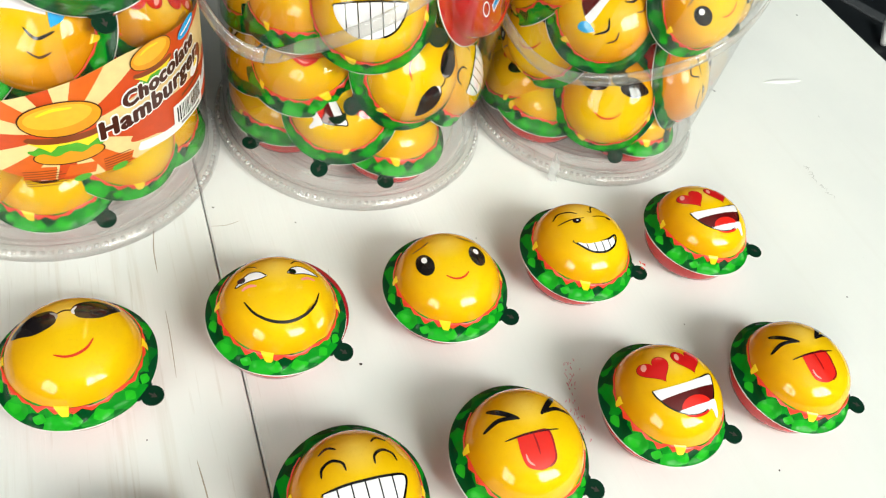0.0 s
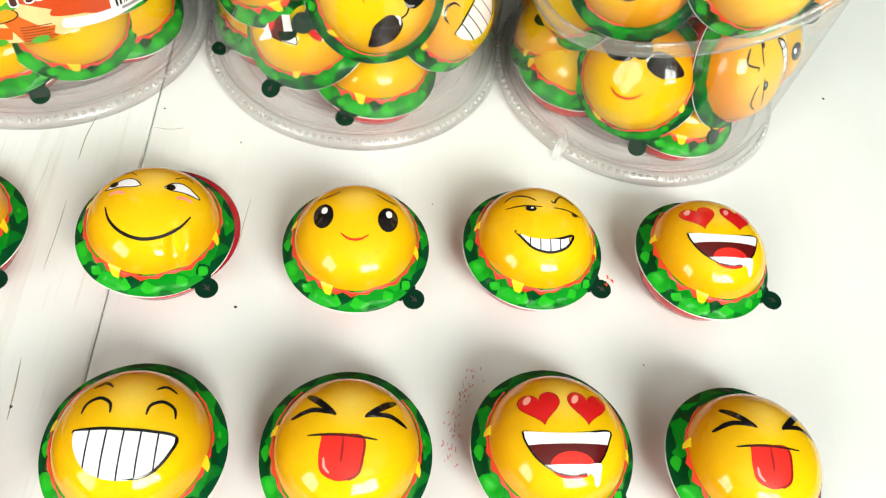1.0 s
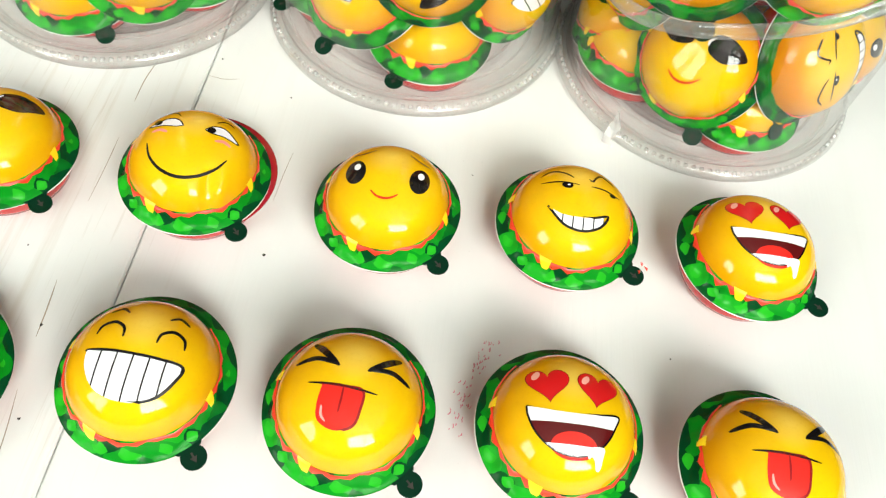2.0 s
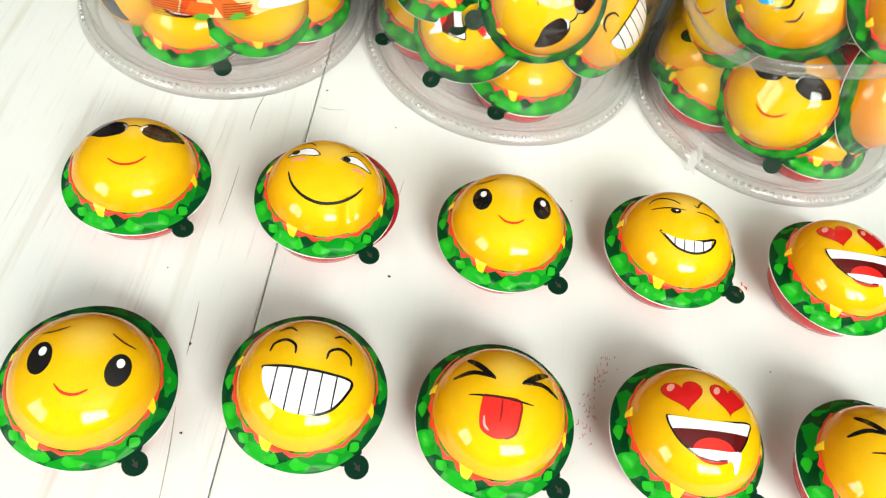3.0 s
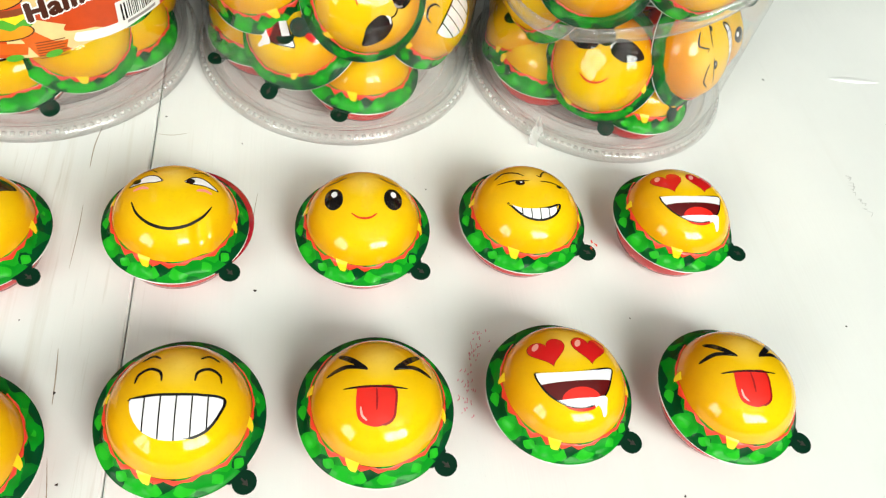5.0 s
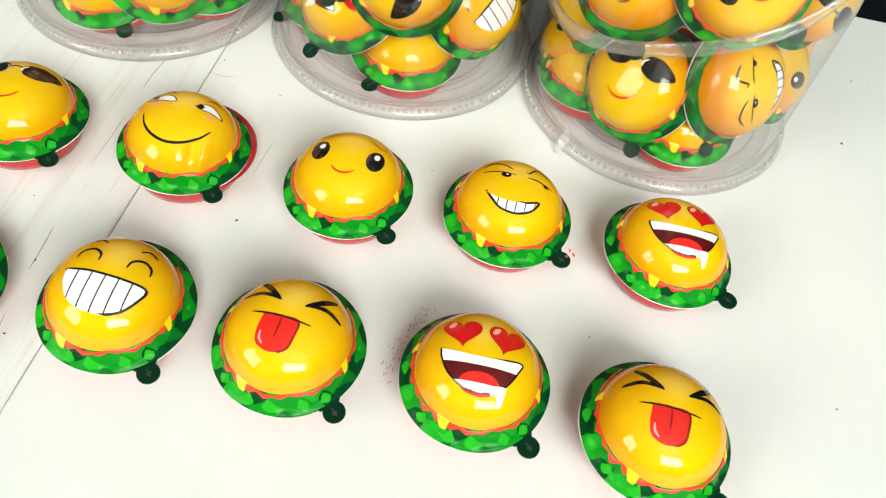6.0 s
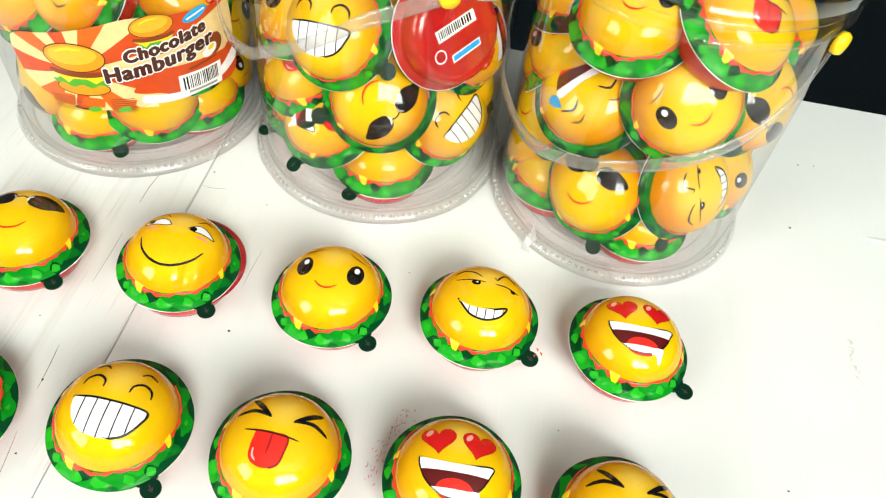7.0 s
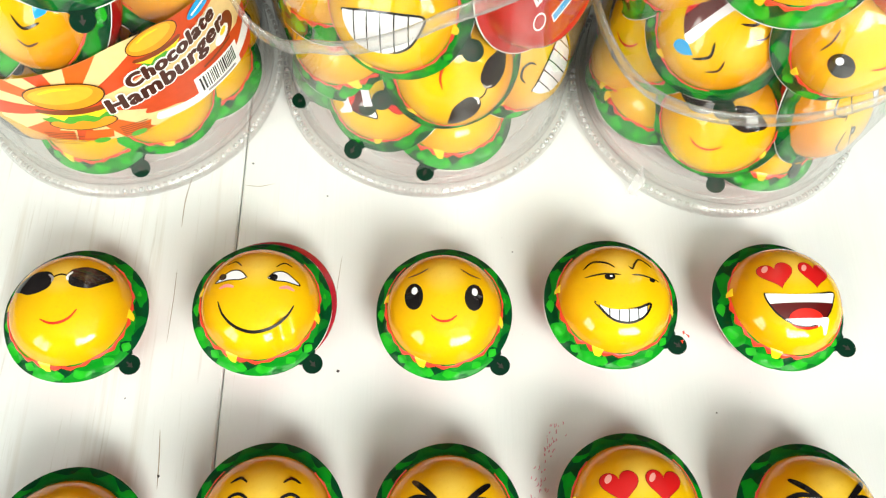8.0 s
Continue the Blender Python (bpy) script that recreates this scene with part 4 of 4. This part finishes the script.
def jar_label(owner):
    base = part("label", sheet("label", [LABEL_EDGE], CREAM, wrapped(0), 4), owner, "orange and cream printed label")

    def ink_part(nm, mat, loops, layer):
        loops = [l_ for l_ in loops if len(l_) > 2]
        if loops:
            part(nm, sheet(nm, loops, mat, wrapped(layer), 3), base)

    for k in range(9):
        a = 14 + k * 40
        ink_part("sunburst_ray", ORANGE if k % 2 else DEEP, [sector(-22, 62, a, a + 21)], 1)
    ink_part("sunburst_ray", DEEP, [bend([(0, 52), (20, 50), (40, 54), (51, 60), (51, 55), (38, 49), (20, 46), (0, 48.5), (0, 52)])[:-1]], 2)
    ink_part("white_band", PAPER, [bend([(2, 47), (20, 44.6), (40, 48), (51, 54), (51, 47), (36, 42), (18, 40.6), (2, 43), (2, 47)])[:-1]], 2)
    for cx, cy, k in ((-22, 65, 1.0), (12, 79, 0.72)):
        ink_part("burger_picture_outline", BROWN, [oval(cx, cy - 13 * k, 11.5 * k, 4.1 * k)], 2.5)
        ink_part("burger_picture_base", BUNINK, [oval(cx, cy - 13 * k, 11 * k, 3.6 * k)], 3)
        ink_part("burger_picture_lettuce", LEAF, [[(cx + 12.4 * k * math.cos(radians(a)), cy - 9.8 * k + (2.2 + 0.9 * math.sin(radians(a * 9))) * k * math.sin(radians(a))) for a in range(0, 360, 8)]], 4)
        ink_part("burger_picture_cheese", CHEESEINK, [[(cx - 11.6 * k, cy - 5.6 * k), (cx + 11.6 * k, cy - 5.6 * k), (cx + 9.5 * k, cy - 8.0 * k), (cx + 6 * k, cy - 10.2 * k), (cx + 3 * k, cy - 7.8 * k), (cx - 3 * k, cy - 8.0 * k), (cx - 5.5 * k, cy - 10.4 * k), (cx - 8 * k, cy - 8 * k)]], 6)
        ink_part("burger_picture_patty", PATTY, [oval(cx, cy - 4.4 * k, 12.4 * k, 2.7 * k)], 6.5)
        ink_part("burger_picture_tomato", DEEP, [oval(cx, cy - 2.6 * k, 11.6 * k, 1.7 * k)], 6.8)
        ink_part("burger_picture_outline", BROWN, [oval(cx, cy + 3 * k, 12.9 * k, 7.4 * k)], 7)
        ink_part("burger_picture_bun", BUNINK, [oval(cx, cy + 3 * k, 12.4 * k, 6.9 * k)], 7.5)
        ink_part("burger_picture_light", BUNLIGHT, [oval(cx - 0.6 * k, cy + 4.2 * k, 10.4 * k, 4.6 * k, 4)], 8)
        ink_part("burger_picture_sheen", CHEESEINK, [stroke([(cx - 7 * k, cy + 5.6 * k), (cx - 2 * k, cy + 7.4 * k), (cx + 4 * k, cy + 7.2 * k)], 1.2 * k)], 8.4)
    ink_part("chocolate_picture", PATTY, [oval(39.0, 62, 4.6, 5.4, -20)], 3)
    ink_part("cream_picture", PAPER, [oval(36.0, 60.0, 4.4, 2.8, 25)], 4)
    ink_part("cheese_picture", CHEESEINK, [oval(37.0, 61.2, 1.9, 1.2, 25)], 5)
    for k in range(3):
        ink_part("orange_panel", ORANGE, [[(-36 + k * 13, 48.5 - k * 1.2), (-27 + k * 13, 47.6 - k * 1.2), (-28.5 + k * 13, 41.6), (-38.5 + k * 13, 42.4)]], 2.2)
    for word, x, y, size, fat in (("Chocolate", -2.0, 65.2, 8.2, 0.12), ("Hamburger", -11.8, 55.6, 10.0, 0.14)):
        for k in range(10):  # the white edge: the word set round itself
            a = k * math.pi / 5
            ink_part("lettering_edge", PAPER, letters(word, x + 0.95 * math.cos(a), y + 0.95 * math.sin(a), size, 9.5, 0.18, fat), 9 + k * 0.12)
        for k, (dx, dy) in enumerate(((0, 0), (0.42, 0.0), (-0.42, 0.0), (0.0, 0.30), (0.0, -0.30))):  # the stout brown strokes
            ink_part("lettering", BROWN, letters(word, x + dx, y + dy, size, 9.5, 0.18, fat), 11 + k * 0.15)
    ink_part("barcode_panel", PAPER, [[(18, 42), (40, 40.6), (40.6, 52.4), (18.4, 53.2)]], 9)
    u = 20.2
    rng = random.Random(5)
    while u < 38.4:
        w = rng.choice((0.35, 0.5, 0.8, 0.5))
        ink_part("barcode_bar", BLACK, [[(u, 44.6), (u + w, 44.5), (u + w, 51.6), (u, 51.7)]], 10)
        u += w + rng.choice((0.35, 0.5, 0.7))
    ink_part("small_print", GREY, [[(22, 42.6), (37, 41.9), (37, 43.1), (22, 43.8)]], 10)
    ink_part("small_print", PATTY, [[(24, 54.6), (39, 55.6), (39, 56.6), (24, 55.6)]], 10)
    ink_part("badge", BLUE, [oval(31.5, 80.6, 6.4, 2.6, 12)], 9)
    ink_part("badge_line", PAPER, [[(27, 79.2), (36.4, 81.2), (36.3, 82.0), (26.9, 80.0)]], 10)
    for k in range(7):
        ink_part("small_print", PATTY, [[(-38, 46.4 - k * 1.15), (-27 + k % 3, 46.4 - k * 1.15), (-27 + k % 3, 46.0 - k * 1.15), (-38, 46.0 - k * 1.15)]], 4)
        ink_part("small_print", PATTY, [[(-12, 46.4 - k * 1.15), (-2 - k % 2, 46.4 - k * 1.15), (-2 - k % 2, 46.0 - k * 1.15), (-12, 46.0 - k * 1.15)]], 4)
    for x in (-20, -7):
        ink_part("leaf_mark", LEAF, [oval(x, 40.6, 3.0, 1.5, 10)], 5)


jar_label(jars["A"])


# ---- the sticker under the candy that lies base outwards ----
def base_sticker(owner):
    def flat(layer):
        return lambda u, v: (-u / 1000, v / 1000, -0.01235 - 0.00008 * layer)
    tag = part("barcode_sticker", sheet("barcode_sticker", [[(-11, 5.2), (9, 7.0), (9.4, 2.0), (-10.6, 0.2)]], PAPER, flat(1), 6), owner, "white barcode sticker")
    u, rng = -9.6, random.Random(8)
    while u < 7.6:
        w = rng.choice((0.4, 0.6, 0.9))
        part("barcode_bar", sheet("barcode_bar", [[(u, 1.4 + u * 0.09 + 0.9), (u + w, 1.4 + u * 0.09 + 0.9), (u + w, 5.0 + u * 0.09 + 0.6), (u, 5.0 + u * 0.09 + 0.6)]], BLACK, flat(2), 6), tag)
        u += w + rng.choice((0.4, 0.6))
    part("blue_print_bar", sheet("blue_print_bar", [[(-6, -9.4), (8, -7.8), (8, -5.6), (-6, -7.2)]], BLUE, flat(1), 6), owner)
    part("print_bar_edge", sheet("print_bar_edge", [[(-6.5, -10.0), (8.5, -8.3), (8.5, -5.1), (-6.5, -6.7)]], PAPER, flat(0.4), 6), owner)
    part("round_mark", sheet("round_mark", [stroke(oval(-11.5, -5.0, 2.6, 2.6) + [(-8.9, -5.0)], 0.6, 1.0)], PAPER, flat(1), 6), owner)


base_sticker(shown)


# ---- marks on the table top ----
def marks():
    """Grit, a hairline crack, a pencil scribble, a pink crayon smudge and a dent on the boards."""
    back = pose(0, 0, 0, 0, 0, TURN_TABLE).inverted()

    def down(layer):
        return lambda u, v: tuple(back @ Vector((u, v, 0.00012 + 0.00004 * layer)))
    for x, y, r in ((0.0710, 0.1255, 0.0008), (0.3325, 0.2345, 0.0010), (0.0072, 0.0915, 0.0007), (0.0113, 0.0610, 0.0007), (0.3470, 0.2850, 0.0008), (0.3560, 0.2860, 0.0006),
                    (0.3030, 0.0890, 0.0006), (0.2090, 0.0320, 0.0006), (0.0370, 0.2160, 0.0006), (0.0450, 0.1660, 0.0004), (-0.0070, 0.1200, 0.0004), (0.0230, 0.0830, 0.0008),
                    (0.4530, 0.2920, 0.0009), (0.0680, 0.1990, 0.0005), (0.1420, 0.1700, 0.0004), (0.2120, 0.1010, 0.0004), (0.3880, 0.2000, 0.0004)):
        loop = [(x + r * (0.7 + 0.3 * math.sin(k * 2.3 + x * 900)) * math.cos(k * 0.7), y + r * (0.7 + 0.3 * math.cos(k * 1.7 + y * 700)) * math.sin(k * 0.7)) for k in range(9)]
        part("grit_speck", sheet("grit_speck", [loop], SPECK, down(1), 0.01), the_table)
    for pts, w in (([(0.0122, 0.2110), (0.0100, 0.2000), (0.0092, 0.1880)], 0.0008), ([(0.0086, 0.1700), (0.0080, 0.1570), (0.0066, 0.1400)], 0.0005),
                   ([(0.0066, 0.1080), (0.0070, 0.0970), (0.0070, 0.0870)], 0.0008), ([(0.0076, 0.0700), (0.0090, 0.0560), (0.0098, 0.0380)], 0.0006),
                   ([(0.0340, 0.2060), (0.0400, 0.2050), (0.0460, 0.2060)], 0.0005), ([(0.0735, 0.1720), (0.0715, 0.1600), (0.0700, 0.1480)], 0.0004)):
        part("hairline_crack", sheet("hairline_crack", [stroke(pts, w * 0.6, 0.1)], HAIRLINE, down(0), 0.02), the_table)
    rng = random.Random(21)
    for k in range(60):  # pink crayon flecks in a loose curved smudge
        t = rng.random()
        x, y = 0.1405 + 0.0115 * t ** 1.5 + rng.gauss(0, 0.0016), 0.0700 + 0.0330 * t + rng.gauss(0, 0.0016)
        d, l_ = rng.uniform(0.4, 1.4), rng.uniform(0.0005, 0.0018)
        part("crayon_fleck", sheet("crayon_fleck", [stroke([(x, y), (x + l_ * 0.5 * math.cos(d), y + l_ * 0.5 * math.sin(d)), (x + l_ * math.cos(d + 0.3), y + l_ * math.sin(d + 0.3))], rng.uniform(0.0002, 0.0005), 0.3)], PINKMARK, down(0), 0.02), the_table)
    for k in range(12):  # pencil scribble
        y = 0.1690 - 0.0021 * k + rng.uniform(-0.0012, 0.0012)
        x, w = 0.3445 + rng.uniform(-0.0012, 0.0012), rng.uniform(0.001, 0.0032)
        pts = [(x, y), (x + w, y - rng.uniform(0, 0.0018)), (x + w * 0.3, y - rng.uniform(0.001, 0.0034))]
        part("pencil_stroke", sheet("pencil_stroke", [stroke(pts, rng.uniform(0.0002, 0.0005), 0.1)], GREYMARK, down(0), 0.02), the_table)
    verts, faces = [], []
    for i_ in range(17):  # a dried run of paint standing proud of the board
        t = i_ / 16
        x, y, w = 0.3720 + 0.0300 * t, 0.2352 - 0.0040 * t, math.sin(math.pi * t) ** 0.7
        for k in range(7):
            a = math.pi * k / 6
            verts.append(tuple(back @ Vector((x, y + 0.0021 * w * math.cos(a), 0.0008 * w * math.sin(a) + 0.00003))))
    for i_ in range(16):
        faces += [(i_ * 7 + k, i_ * 7 + k + 1, (i_ + 1) * 7 + k + 1, (i_ + 1) * 7 + k) for k in range(6)]
    part("paint_run", mesh("paint_run", verts, faces, TABLE), the_table, "raised run of white paint")


marks()


# ---- a scrap of clear tape on the third jar's foot ----
def tape_scrap():
    rng = random.Random(4)
    verts, faces = [], []
    for r, z, half in ((0.0606, 0.0125, 0.3), (0.0609, 0.0095, 1.1), (0.0616, 0.0072, 2.0), (0.0640, 0.0060, 2.2), (0.0662, 0.0036, 1.5), (0.0672, 0.0008, 1.9)):
        for k in range(4):
            a = radians(-133.5 + half * (2 * k / 3 - 1) + rng.uniform(-0.4, 0.4) + (0.0125 - z) * 220)
            q_ = r + rng.uniform(0.0, 0.0007)
            verts.append((q_ * math.cos(a), q_ * math.sin(a), z + rng.uniform(-0.0004, 0.0004)))
    faces = [(j * 4 + k, j * 4 + k + 1, j * 4 + k + 5, j * 4 + k + 4) for j in range(5) for k in range(3)]
    part("tape_scrap", mesh("tape_scrap", verts, faces, TAPE, False), jars["C"], "crumpled scrap of clear tape")


tape_scrap()


# ---- a black case on the floor beyond the table ----
def black_case():
    ob = new("equipment_case")
    ob.matrix_world = pose(1.25, 0.62, -0.75, 0, 0, 24)
    tagged(ob, "black plastic case with grey strap on the floor", "case")
    part("case_body", block("case_body", BLACKPLASTIC, -0.30, 0.30, -0.20, 0.20, 0.0, 0.36, b=0.012), ob)
    part("case_lid", block("case_lid", BLACKPLASTIC, -0.306, 0.306, -0.206, 0.206, 0.363, 0.45, b=0.02), ob)
    part("grey_strap", block("grey_strap", STEEL, -0.10, -0.075, -0.2075, 0.2075, 0.4505, 0.4535, b=0.001), ob, "dull grey webbing strap")
    part("handle", block("handle", BLACKPLASTIC, -0.02, 0.14, -0.02, 0.02, 0.4505, 0.475, b=0.01), ob)
    part("cable_end", lathe("cable_end", [(0.0, 0.0), (0.006, 0.0), (0.006, 0.05), (0.004, 0.06), (0.0, 0.06)], FRAME, 16), ob, "white cable end", pose(-0.17, 0.0, 0.457, 0, 80, 20))


black_case()
